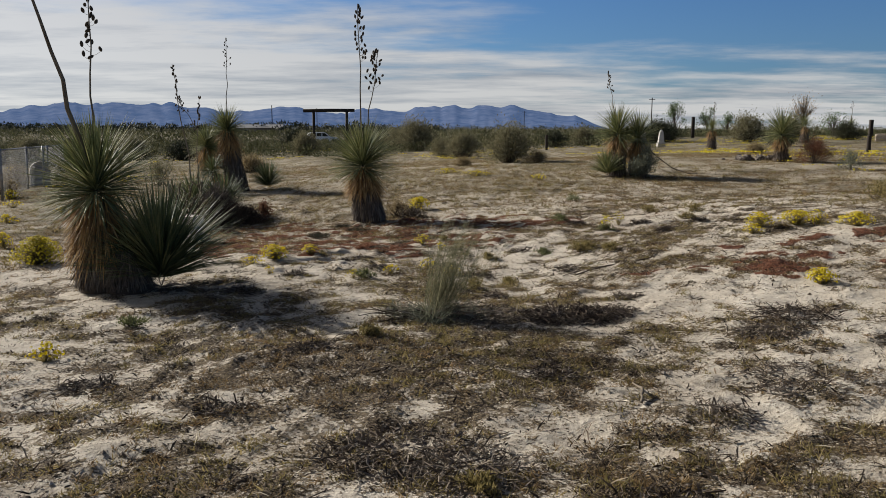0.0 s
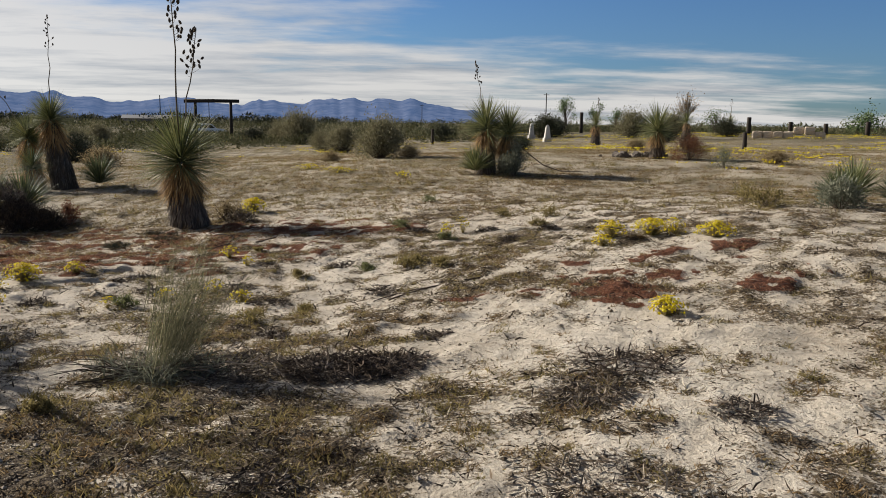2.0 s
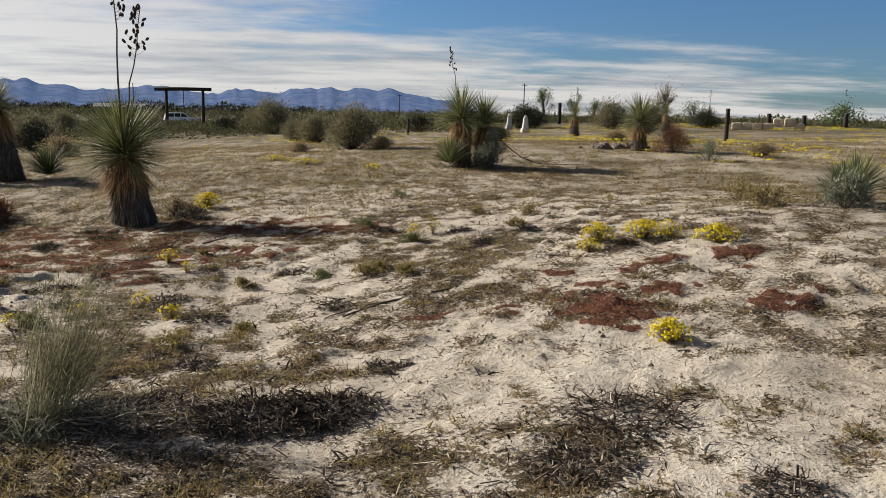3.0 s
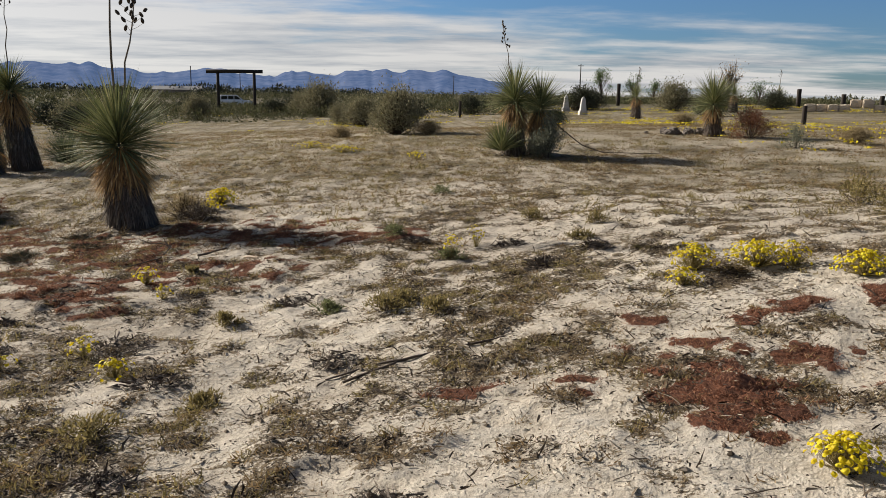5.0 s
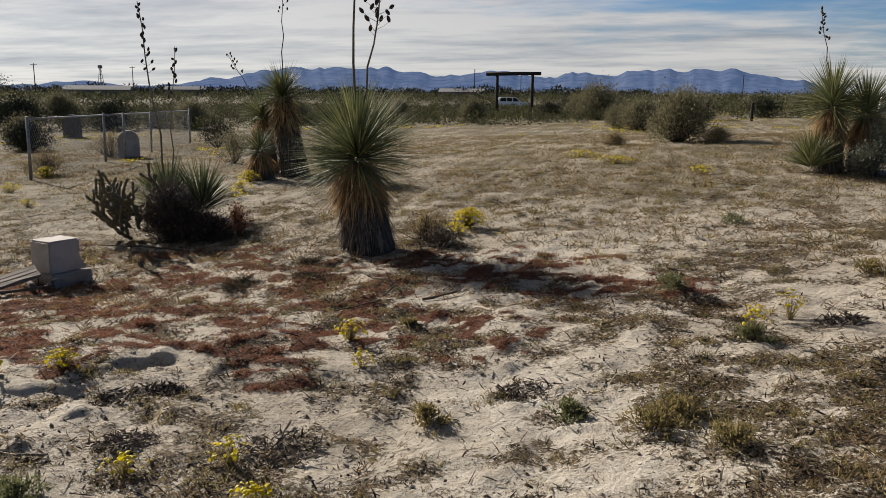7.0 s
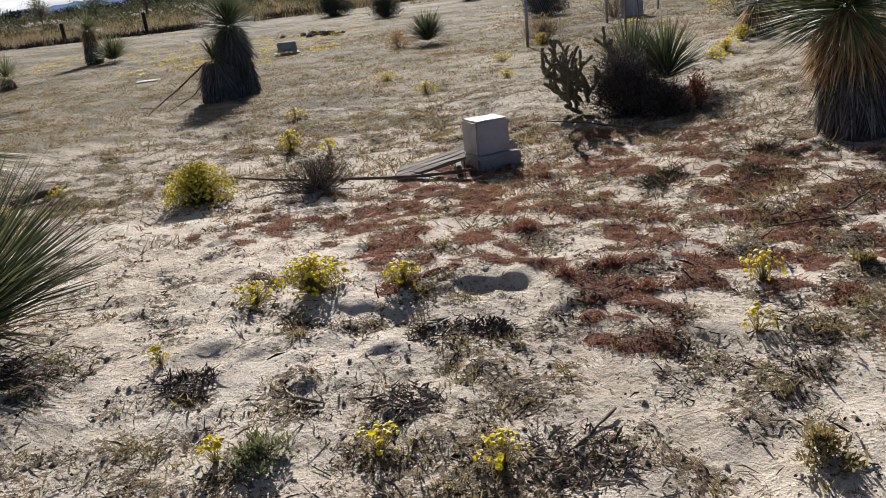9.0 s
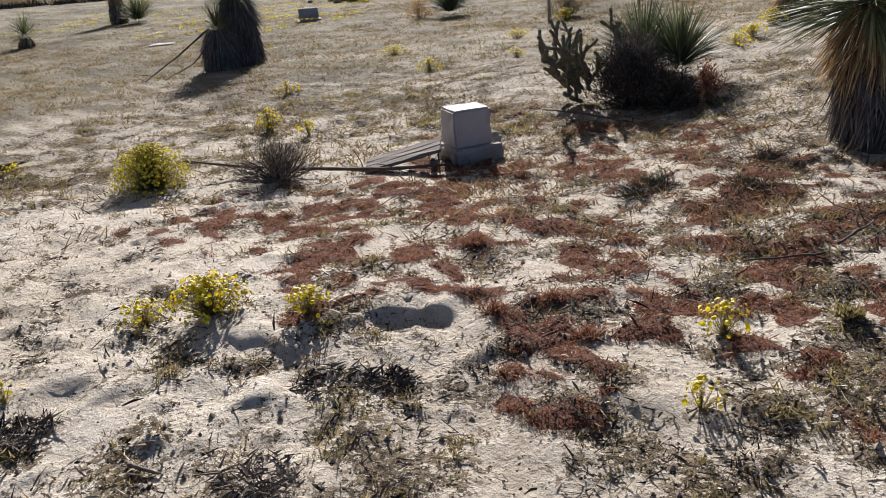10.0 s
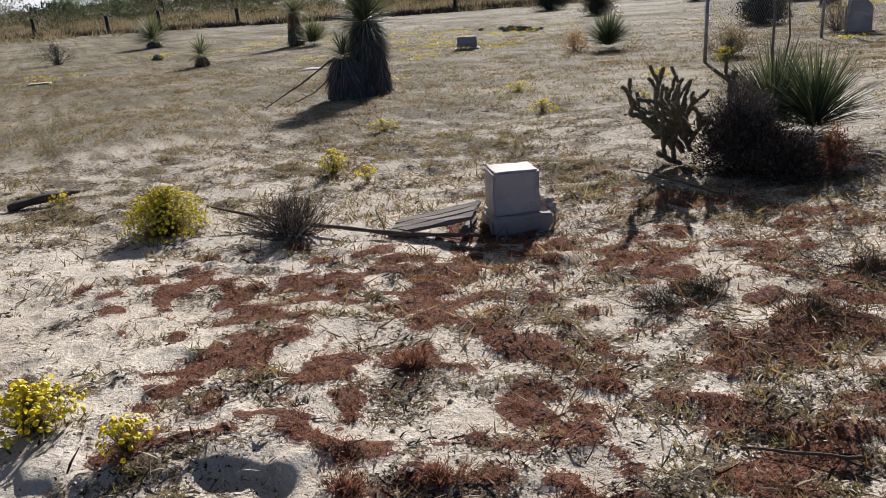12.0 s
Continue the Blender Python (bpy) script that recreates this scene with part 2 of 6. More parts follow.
M_LAMP, n_, b_ = material("lamp_lens", 0.15, 0.5)
b_.inputs["Base Color"].default_value = (0.6, 0.6, 0.58, 1)
M_ROOF = stone_like("pale_metal_roof", (0.17, 0.175, 0.18), (0.26, 0.265, 0.27), 0.6, 1.0, 0.1)
M_WALL = stone_like("plain_tan_wall", (0.20, 0.17, 0.14), (0.32, 0.28, 0.23), 0.6, 0.9, 0.1)


def sand_material():
    m, n, b = material("desert_ground", 0.95, 0.15)
    co = n.add("ShaderNodeTexCoord").outputs["Object"]
    red = n.add("ShaderNodeAttribute", attribute_name="red_mat").outputs["Fac"]
    lit_ = n.add("ShaderNodeAttribute", attribute_name="litter").outputs["Fac"]
    far = n.add("ShaderNodeAttribute", attribute_name="meadow").outputs["Fac"]
    big, mid, fine, grit = n.noise(co, 0.55, 5), n.noise(co, 9.0, 7, 0.72), n.noise(co, 26.0, 5, 0.72), n.noise(co, 150.0, 2)
    sand = n.ramp(n.math("ADD", n.math("MULTIPLY", big, 0.40), n.math("MULTIPLY", mid, 0.60)), [(0.36, (0.44, 0.375, 0.29)), (0.5, (0.63, 0.56, 0.455)), (0.64, (0.76, 0.70, 0.60))])
    sand = n.mix(1.0, sand, n.ramp(grit, [(0.34, (0.84, 0.82, 0.79)), (0.52, (1.04, 1.04, 1.04))]), "MULTIPLY")
    crumbs = n.ramp(fine, [(0.38, (0.035, 0.025, 0.016)), (0.50, (0.13, 0.095, 0.055)), (0.64, (0.30, 0.24, 0.16))])
    cover = n.math("SUBTRACT", n.math("ADD", n.math("MULTIPLY", fine, 0.72), n.math("MULTIPLY", mid, 0.28)), n.math("SUBTRACT", 0.625, n.math("MULTIPLY", lit_, 0.23)))
    bits = step(n, cover, -0.012, 0.018)
    col = n.mix(bits, sand, crumbs)
    speck = n.math("ADD", n.math("MULTIPLY", lit_, 0.14), n.noise(co, 40.0, 3, 0.72))
    dots = step(n, speck, 0.655, 0.675)
    col = n.mix(dots, col, (0.040, 0.028, 0.018))
    straw = step(n, n.math("ADD", n.math("MULTIPLY", lit_, 0.10), n.noise(co, 60.0, 3, 0.7)), 0.72, 0.74)
    col = n.mix(straw, col, (0.60, 0.53, 0.41))
    turf = n.ramp(n.math("ADD", n.math("MULTIPLY", mid, 0.6), n.math("MULTIPLY", big, 0.5)), [(0.44, (0.062, 0.053, 0.026)), (0.54, (0.17, 0.138, 0.072)), (0.65, (0.33, 0.275, 0.18))])
    col = n.mix(n.math("MULTIPLY", far, n.math("ADD", 0.66, n.math("MULTIPLY", bits, 0.32))), col, turf)
    plain = n.add("ShaderNodeAttribute", attribute_name="plain").outputs["Fac"]
    col = n.mix(plain, col, n.ramp(big, [(0.4, (0.060, 0.055, 0.028)), (0.65, (0.14, 0.115, 0.06))]))
    rust = n.ramp(fine, [(0.36, (0.065, 0.030, 0.020)), (0.62, (0.22, 0.095, 0.055))])
    col = n.mix(step(n, n.math("ADD", red, n.math("MULTIPLY", n.math("SUBTRACT", fine, 0.5), 0.9)), 0.42, 0.56), col, rust)
    n.tree.links.new(col, b.inputs["Base Color"])
    hgt = n.math("ADD", n.math("ADD", n.math("MULTIPLY", fine, 0.8), n.math("MULTIPLY", n.math("ADD", bits, dots), 0.12)), n.math("ADD", n.math("MULTIPLY", grit, 0.07), n.math("MULTIPLY", mid, 1.3)))
    bp = n.add("ShaderNodeBump", (hgt, "Height"), Strength=1.0, Distance=0.07)
    n.tree.links.new(bp.outputs[0], b.inputs["Normal"])
    return m


# ---- terrain ----


def lattice(x, y, size, seed):
    """Smooth value noise from 0 to 1."""
    x, y = np.asarray(x, float) / size + seed * 17.13, np.asarray(y, float) / size - seed * 9.71
    ix, iy = np.floor(x), np.floor(y)
    fx, fy = x - ix, y - iy
    fx, fy = fx * fx * (3 - 2 * fx), fy * fy * (3 - 2 * fy)

    def h(a, b):
        v = np.sin(a * 127.1 + b * 311.7 + seed * 74.7) * 43758.5453
        return v - np.floor(v)
    return (h(ix, iy) * (1 - fx) + h(ix + 1, iy) * fx) * (1 - fy) + (h(ix, iy + 1) * (1 - fx) + h(ix + 1, iy + 1) * fx) * fy


def fractal(x, y, size, seed, octaves=3):
    total, amp, s = 0.0, 1.0, 0.0
    for k in range(octaves):
        total = total + amp * lattice(x, y, size / 2 ** k, seed + k)
        s += amp
        amp *= 0.55
    return total / s


MOUNDS = ((5.2, 9.4, 0.26, 2.3), (-4.0, 13.6, -0.16, 2.6), (-1.95, 10.2, 0.08, 0.7), (1.8, 8.4, -0.10, 1.6), (7.5, 11.5, 0.16, 2.5), (2.5, 27.0, 0.25, 6.0),
          (11.0, 28.0, 0.2, 6.0), (40.0, 85.0, 0.95, 30.0), (0.9, 9.9, -0.09, 1.3))
BURROW = (-1.13, 10.36)


REDS = ((-2.3, 12.9, 1.9, 1.1), (-0.3, 13.6, 1.5, 0.7), (1.3, 12.8, 0.9, 0.45), (-2.4, 11.3, 1.6, 0.75), (-0.9, 11.6, 0.9, 0.7), (-3.6, 10.7, 0.75, 0.5),
        (-1.9, 10.5, 0.5, 0.35), (-1.0, 12.7, 1.0, 0.6), (-0.4, 11.9, 0.6, 0.5), (-1.7, 11.9, 1.7, 0.9), (0.35, 11.6, 0.8, 0.5), (-0.6, 10.85, 0.7, 0.4),
        (-3.1, 11.9, 1.2, 0.8), (-3.4, 14.3, 1.2, 0.45), (0.2, 13.4, 0.9, 0.5))
RED_PATCHES = ((3.34, 8.92, 0.2, 0.14), (3.39, 8.45, 0.3, 0.22), (3.22, 7.87, 0.36, 0.22), (2.5, 7.98, 0.26, 0.14), (4.0, 8.66, 0.32, 0.16), (3.35, 7.5, 0.26, 0.18),
        (4.46, 8.29, 0.24, 0.14), (4.25, 7.54, 0.45, 0.25), (4.9, 7.75, 0.3, 0.15), (3.3, 8.15, 0.25, 0.14), (2.75, 8.2, 0.15, 0.1), (2.2, 8.3, 0.2, 0.12),
        (4.7, 8.75, 0.3, 0.14), (3.75, 8.15, 0.3, 0.16))
BARE = ((1.4, 4.3, 0.6, 0.7), (-1.1, 10.6, 0.8, 0.8), (-1.6, 9.5, 1.0, 0.6), (1.7, 9.45, 0.5, 0.4), (1.2, 10.1, 0.4, 0.3), (-1.1, 11.4, 0.6, 0.4), (1.6, 6.8, 0.5, 0.4),
        (3.4, 6.6, 1.2, 0.9), (-2.1, 13.2, 0.7, 0.25), (-4.8, 12.3, 1.8, 1.5), (-0.7, 9.6, 0.35, 0.8), (1.0, 15.5, 1.6, 1.8), (4.3, 8.8, 1.1, 0.6), (-4.6, 9.6, 1.4, 1.0), (2.6, 4.8, 0.5, 0.6), (3.4, 12.0, 1.0, 0.8))

DENSE = ((0.1, 10.45, 0.8, 0.5), (0.7, 11.3, 0.9, 0.6), (2.1, 10.6, 0.7, 0.5), (-0.3, 5.1, 1.8, 1.0))


def blobs(x, y, places):
    v = np.zeros_like(x)
    for cx, cy, a, b in places:
        v = np.maximum(v, np.exp(-(((x - cx) / a) ** 2 + ((y - cy) / b) ** 2)))
    return v


def red_at(x, y):
    """Where the red mats grow, in sharp-edged cushions."""
    near, patch = blobs(x, y, REDS), blobs(x, y, RED_PATCHES)
    v = np.maximum(np.minimum(near * 1.3, 0.85), patch * 1.25) + (fractal(x, y, 0.36, 41, 3) - 0.5) * 2.6 + (fractal(x, y, 0.13, 43, 2) - 0.5) * 2.6 - 0.82
    return np.clip(v * 2.6, 0, 1) * (np.maximum(near, patch) > 0.12) * (np.hypot(x - BURROW[0], y - BURROW[1]) > 0.42)


def red_cushion(x, y):
    return red_at(x, y) * (0.5 + lattice(x, y, 0.07, 47))


def land(x, y):
    """Height of the ground."""
    x, y = np.asarray(x, float), np.asarray(y, float)
    z = -0.04 + 0.80 * np.tanh(x / 24) * np.exp(-(x * x + y * y) / 130.0 ** 2)
    z = z - 0.75 * (1 - np.exp(-(np.maximum(y, 0) / 75) ** 2))
    for cx, cy, a, s in MOUNDS:
        z = z + a * np.exp(-((x - cx) ** 2 + (y - cy) ** 2) / (2 * s * s))
    near = np.exp(-((x - 0) ** 2 + (y - 8) ** 2) / 28.0 ** 2)
    z = z + near * (0.075 * (fractal(x, y, 1.6, 3, 2) - 0.5) + 0.040 * (lattice(x, y, 0.45, 8) - 0.5) + 0.036 * (lattice(x, y, 0.2, 12) - 0.5) + 0.11 * np.maximum(lattice(x, y, 0.115, 15) - 0.55, 0) * fractal(x, y, 0.9, 19, 2))
    u, v = (x - BURROW[0]), (y - BURROW[1])
    d = np.hypot(u, v) * (1 + 0.25 * (lattice(x, y, 0.16, 33) - 0.5))
    sunward, across = -0.80 * u + 0.60 * v, 0.60 * u + 0.80 * v
    pit = np.clip((0.30 - d) / 0.09, 0, 1)
    pit = pit * pit * (3 - 2 * pit)
    z = z - 0.058 * pit * np.clip(0.20 + sunward / 0.32, 0, 1)
    rim = np.exp(-(((d - 0.36) / 0.11) ** 2)) * np.clip(0.35 + 1.6 * sunward + 0.8 * across, 0.05, 1.1)
    return z + 0.030 * rim * (0.6 + 0.6 * lattice(x, y, 0.12, 31)) + 0.012 * red_cushion(x, y)


def ground_z(x, y):
    return float(land(x, y))


def litter_at(x, y):
    v = 0.50 + (fractal(x, y, 1.7, 51, 4) - 0.5) * 0.8 + (fractal(x, y, 0.22, 57, 3) - 0.5) * 1.7 - 0.34 * blobs(x, y, BARE) + 0.18 * blobs(x, y, DENSE) - 0.25 * (np.hypot(x - BURROW[0], y - BURROW[1]) < 0.32)
    return np.clip(v + 0.26 * np.exp(-(np.maximum(y - 1.0, 0) / 4.2) ** 2) / (1 + np.exp((x - 2.0) * 2.2)), 0, 1)


# ---- mesh building ----


class Buf:
    """Collects vertices and triangles."""

    def __init__(self):
        self.v, self.f, self.n = [], [], 0

    def add(self, v, f):
        v, f = np.asarray(v, float).reshape(-1, 3), np.asarray(f, int).reshape(-1, 3)
        self.v.append(v)
        self.f.append(f + self.n)
        self.n += len(v)
        return self

    def mesh(self, name, mat, smooth=False):
        v, f = np.concatenate(self.v), np.concatenate(self.f)
        me = bpy.data.meshes.new(name)
        me.vertices.add(len(v))
        me.vertices.foreach_set("co", v.astype(np.float32).ravel())
        me.loops.add(len(f) * 3)
        me.loops.foreach_set("vertex_index", f.astype(np.int32).ravel())
        me.polygons.add(len(f))
        me.polygons.foreach_set("loop_start", np.arange(0, len(f) * 3, 3, dtype=np.int32))
        me.polygons.foreach_set("use_smooth", np.full(len(f), smooth, dtype=bool))
        me.update(calc_edges=True)
        me.materials.append(mat)
        return me


def part(name, buf, mat, parent=None, label="", smooth=False):
    me = buf if isinstance(buf, bpy.types.Mesh) else buf.mesh(name, mat, smooth)
    ob = new(name, me)
    if parent is not None:
        ob.parent = parent
    return tagged(ob, label)


def thing(name, label, category, x, y, group="", turn=0.0, sink=0.0):
    ob = new(name)
    ob.empty_display_size = 0.1
    ob.matrix_basis = pose(x, y, ground_z(x, y) - sink, 0, 0, turn)
    return tagged(ob, label, category, group)


def unit(v):
    return v / np.maximum(np.linalg.norm(v, axis=-1, keepdims=True), 1e-9)


def blades(rng, org, way, length, width, droop=0.0):
    """Thin one-triangle blades."""
    n = len(org)
    side = unit(np.cross(way, rng.normal(size=(n, 3)))) * width[:, None] * 0.5
    tip = org + way * length[:, None]
    tip[:, 2] -= droop * length
    v = np.stack([org - side, org + side, tip], 1)
    return v, np.arange(3 * n)


def keeled(rng, org, way, length, width, droop):
    """Stiff leaves with a keel, widest in the middle, ending in a point."""
    n = len(org)
    side = unit(np.cross(way, np.array([0, 0, 1.0]) + 0.15 * rng.normal(size=(n, 3))))
    norm = np.cross(side, way)
    mid = org + way * (length * 0.5)[:, None]
    mid[:, 2] -= 0.2 * droop * length
    tip = org + way * length[:, None]
    tip[:, 2] -= droop * length
    s, k = side * (width * 0.5)[:, None], norm * (width * 0.22)[:, None]
    v = np.stack([org - s * 0.7, org + k * 0.7, org + s * 0.7, mid - s, mid + k, mid + s, tip], 1)
    f = np.array([[0, 1, 4], [0, 4, 3], [1, 2, 5], [1, 5, 4], [3, 4, 6], [4, 5, 6]])
    return v, (np.arange(n)[:, None, None] * 7 + f[None])


def tube(buf, pts, radii, sides=6, cap=True):
    pts = np.asarray(pts, float)
    radii = np.broadcast_to(np.asarray(radii, float), (len(pts),))
    t = unit(np.gradient(pts, axis=0))
    ref = np.array([0.31, 0.17, 0.93]) if abs(t[0][2]) < 0.8 else np.array([1.0, 0.1, 0.0])
    a = unit(np.cross(t, ref))
    b = np.cross(t, a)
    ang = np.linspace(0, 2 * math.pi, sides, endpoint=False)
    ring = pts[:, None] + radii[:, None, None] * (a[:, None] * np.cos(ang)[None, :, None] + b[:, None] * np.sin(ang)[None, :, None])
    f = []
    for i in range(len(pts) - 1):
        for j in range(sides):
            p, q = i * sides + j, i * sides + (j + 1) % sides
            f += [(p, q, q + sides), (p, q + sides, p + sides)]
    v = ring.reshape(-1, 3)
    if cap:
        v = np.vstack([v, pts[:1], pts[-1:]])
        e0, e1, last = len(v) - 2, len(v) - 1, (len(pts) - 1) * sides
        for j in range(sides):
            f += [(e0, (j + 1) % sides, j), (e1, last + j, last + (j + 1) % sides)]
    return buf.add(v, f)


def bend(rng, a, b, n=6, wob=0.03):
    a, b = np.asarray(a, float), np.asarray(b, float)
    s = np.linspace(0, 1, n)[:, None]
    return a + (b - a) * s + rng.normal(size=(n, 3)) * wob * np.sin(s * math.pi)


def block(buf, size, centre=(0, 0, 0), bevel=0.01, rough=0.0, rng=None, taper=1.0):
    """A bevelled box, slightly uneven if rough is given."""
    bm = bmesh.new()
    bmesh.ops.create_cube(bm, size=1)
    for v in bm.verts:
        k = taper if v.co.z > 0 else 1.0
        v.co = Vector((v.co.x * size[0] * k, v.co.y * size[1] * k, v.co.z * size[2]))
    bmesh.ops.bevel(bm, geom=bm.edges[:], offset=bevel, segments=2, affect="EDGES")
    if rough:
        bmesh.ops.subdivide_edges(bm, edges=[e for e in bm.edges if e.calc_length() > max(size) * 0.3], cuts=3, use_grid_fill=True)
    bmesh.ops.triangulate(bm, faces=bm.faces[:])
    bm.verts.index_update()
    v = np.array([tuple(q.co) for q in bm.verts])
    f = [[q.index for q in face.verts] for face in bm.faces]
    bm.free()
    if rough:
        v = v + (rng or np.random.default_rng(5)).normal(size=v.shape) * rough
    return buf.add(v + np.asarray(centre), f)


# ---- plants ----


def dome_ways(rng, n, lo, hi, power=1.0):
    """Directions between two heights in degrees, all round."""
    e = np.radians(lo + (hi - lo) * rng.random(n) ** power)
    a = rng.random(n) * 2 * math.pi
    return np.stack([np.cos(a) * np.cos(e), np.sin(a) * np.cos(e), np.sin(e)], 1)


def yucca_head(rng, c, size, n, lo=-32, width=0.016, tilt=(0, 0)):
    a = rng.random(n) * 2 * math.pi
    zz = math.sin(radians(lo)) + (0.999 - math.sin(radians(lo))) * rng.random(n) ** 0.85
    way = np.stack([np.cos(a) * np.sqrt(1 - zz * zz), np.sin(a) * np.sqrt(1 - zz * zz), zz], 1)
    way = unit(way + np.array([tilt[0], tilt[1], 0]))
    core = np.asarray(c) + way * 0.05 * size + np.stack([0 * way[:, 0], 0 * way[:, 0], way[:, 2] * 0.12 * size], 1)
    ln = size * (0.78 + 0.34 * rng.random(n)) * (0.95 + 0.16 * np.maximum(way[:, 2], 0))
    return keeled(rng, core, way, ln, np.full(n, width) * (0.7 + 0.5 * rng.random(n)), 0.06 + 0.1 * rng.random(n))


def seed_stalk(owner, rng, foot, top, thick, pods, spread, pod_size=0.046, loose=True):
    """A dry flower stalk with side twigs and dark pods on its upper part."""
    b = Buf()
    line = bend(rng, foot, top, 9, 0.02)
    tube(b, line, np.linspace(thick, thick * 0.35, 9), 6)
    axis = np.asarray(top, float) - np.asarray(foot, float)
    long_ = np.linalg.norm(axis)
    spots = []
    for k in range(pods):
        s = 0.66 + 0.33 * (k + rng.random()) / pods
        p = np.array([np.interp(s, np.linspace(0, 1, 9), line[:, i]) for i in range(3)])
        a = rng.random() * 6.28
        r = spread * (1.15 - s) * 3 * (0.5 + 0.6 * rng.random())
        q = p + np.array([math.cos(a) * r, math.sin(a) * r, r * 0.55])
        tube(b, [p, (p + q) / 2 + (0, 0, -0.01), q], [thick * 0.22, thick * 0.16, thick * 0.12], 3)
        spots.append(q)
    stalk = part("flower_stalk", b, M_STALK, owner, "thin dry grey flower stalk", True)
    pb = Buf()
    tube(pb, [(0, 0, -pod_size * 0.2), (0, 0, pod_size * 0.25), (0, 0, pod_size * 0.9), (0, 0, pod_size * 1.5), (0, 0, pod_size * 1.9)], [pod_size * 0.2, pod_size * 0.52, pod_size * 0.6, pod_size * 0.42, pod_size * 0.08], 6)
    if loose:
        me = pb.mesh("seed_pod", M_POD, True)
        for q in spots:
            ob = part("seed_pod", me, M_POD, stalk)
            ob.matrix_basis = pose(*q, rng.normal() * 28, rng.normal() * 28, 0)
    else:
        jb = Buf()
        v, f = np.concatenate(pb.v), np.concatenate(pb.f)
        for q in spots:
            jb.add(v + q, f)
        tagged(part("pod_cluster", jb, M_POD, stalk), kind="stuff")
    return stalk


def yucca(x, y, seed, label, trunk=0.9, head=0.7, leaves=330, fat=0.2, stalks=(), group="soap-tree yuccas", blue=False, lean=(0, 0), skirt=420, loose=True, width=0.016, pod=0.03, dead=None, shag=0.70):
    """A yucca with a trunk clad in dead leaves, a round head of stiff leaves and dry stalks."""
    rng = np.random.default_rng(seed)
    ob = thing("yucca", label, "yucca", x, y, group)
    top = np.array([lean[0], lean[1], trunk if trunk > 0.25 else 0.03])
    if trunk > 0.25:
        b = Buf()
        tube(b, bend(rng, (0, 0, -0.08), top, 7, 0.015), fat * np.array([1.15, 1.0, 0.85, 0.75, 0.68, 0.60, 0.50]) * (1 + 0.08 * rng.normal(size=7)), 10)
        part("trunk", b, M_TRUNK, ob, "thick shaggy dark trunk", True)
        for name, mat, n, lo, hi, out in (("old_leaf_layer", M_SKIRT_OLD_SHADED, int(skirt * 1.6), 0.12, 0.74, 0.15), ("dead_leaf_skirt", dead or M_SKIRT, int(skirt * 1.1), shag, 1.06, 0.60)):
            s = lo + (hi - lo) * rng.random(n)
            a = rng.random(n) * 2 * math.pi
            rad = fat * (1.10 - 0.55 * np.minimum(s, 1.0))
            org = np.stack([np.cos(a) * rad, np.sin(a) * rad, s * trunk], 1) + top * [1, 1, 0] * s[:, None]
            o = out * (0.4 + 1.0 * rng.random(n))
            way = unit(np.stack([np.cos(a) * o, np.sin(a) * o, -np.ones(n)], 1) + 0.2 * rng.normal(size=(n, 3)))
            ln = np.minimum((0.24 if name == 'old_leaf_layer' else 0.37) * (0.6 + 0.7 * rng.random(n)), s * trunk * 1.02)
            b = Buf().add(*keeled(rng, org, way, ln, np.full(n, width * 0.9), -0.02))
            part(name, b, mat, ob, "hanging tan and brown dead leaves" if name == "dead_leaf_skirt" else "old grey dead leaves on the trunk")
    else:
        n = 40
        way = dome_ways(rng, n, 2, 25)
        b = Buf().add(*keeled(rng, np.tile(top * [1, 1, 0.5], (n, 1)), way, head * (0.35 + 0.3 * rng.random(n)), np.full(n, width * 0.7), np.full(n, 0.2)))
        part("dead_base_leaves", b, M_SKIRT_OLD_SHADED, ob, "dry grey leaves at the foot")
    b = Buf().add(*yucca_head(rng, top + (0, 0, 0.05), head, int(leaves * 1.6), -20 if trunk > 0.25 else 14, width, (lean[0] * 0.3, lean[1] * 0.3)))
    part("leaf_crown", b, M_LEAF_BLUE if blue else M_LEAF, ob, "stiff pointed grey-green leaves")
    for dx_, dy_, h_, thick, pods, spread in stalks:
        seed_stalk(ob, rng, top + (0, 0, 0.05), top + np.array([dx_, dy_, h_]), thick, pods, spread, pod, loose=loose)
    return ob


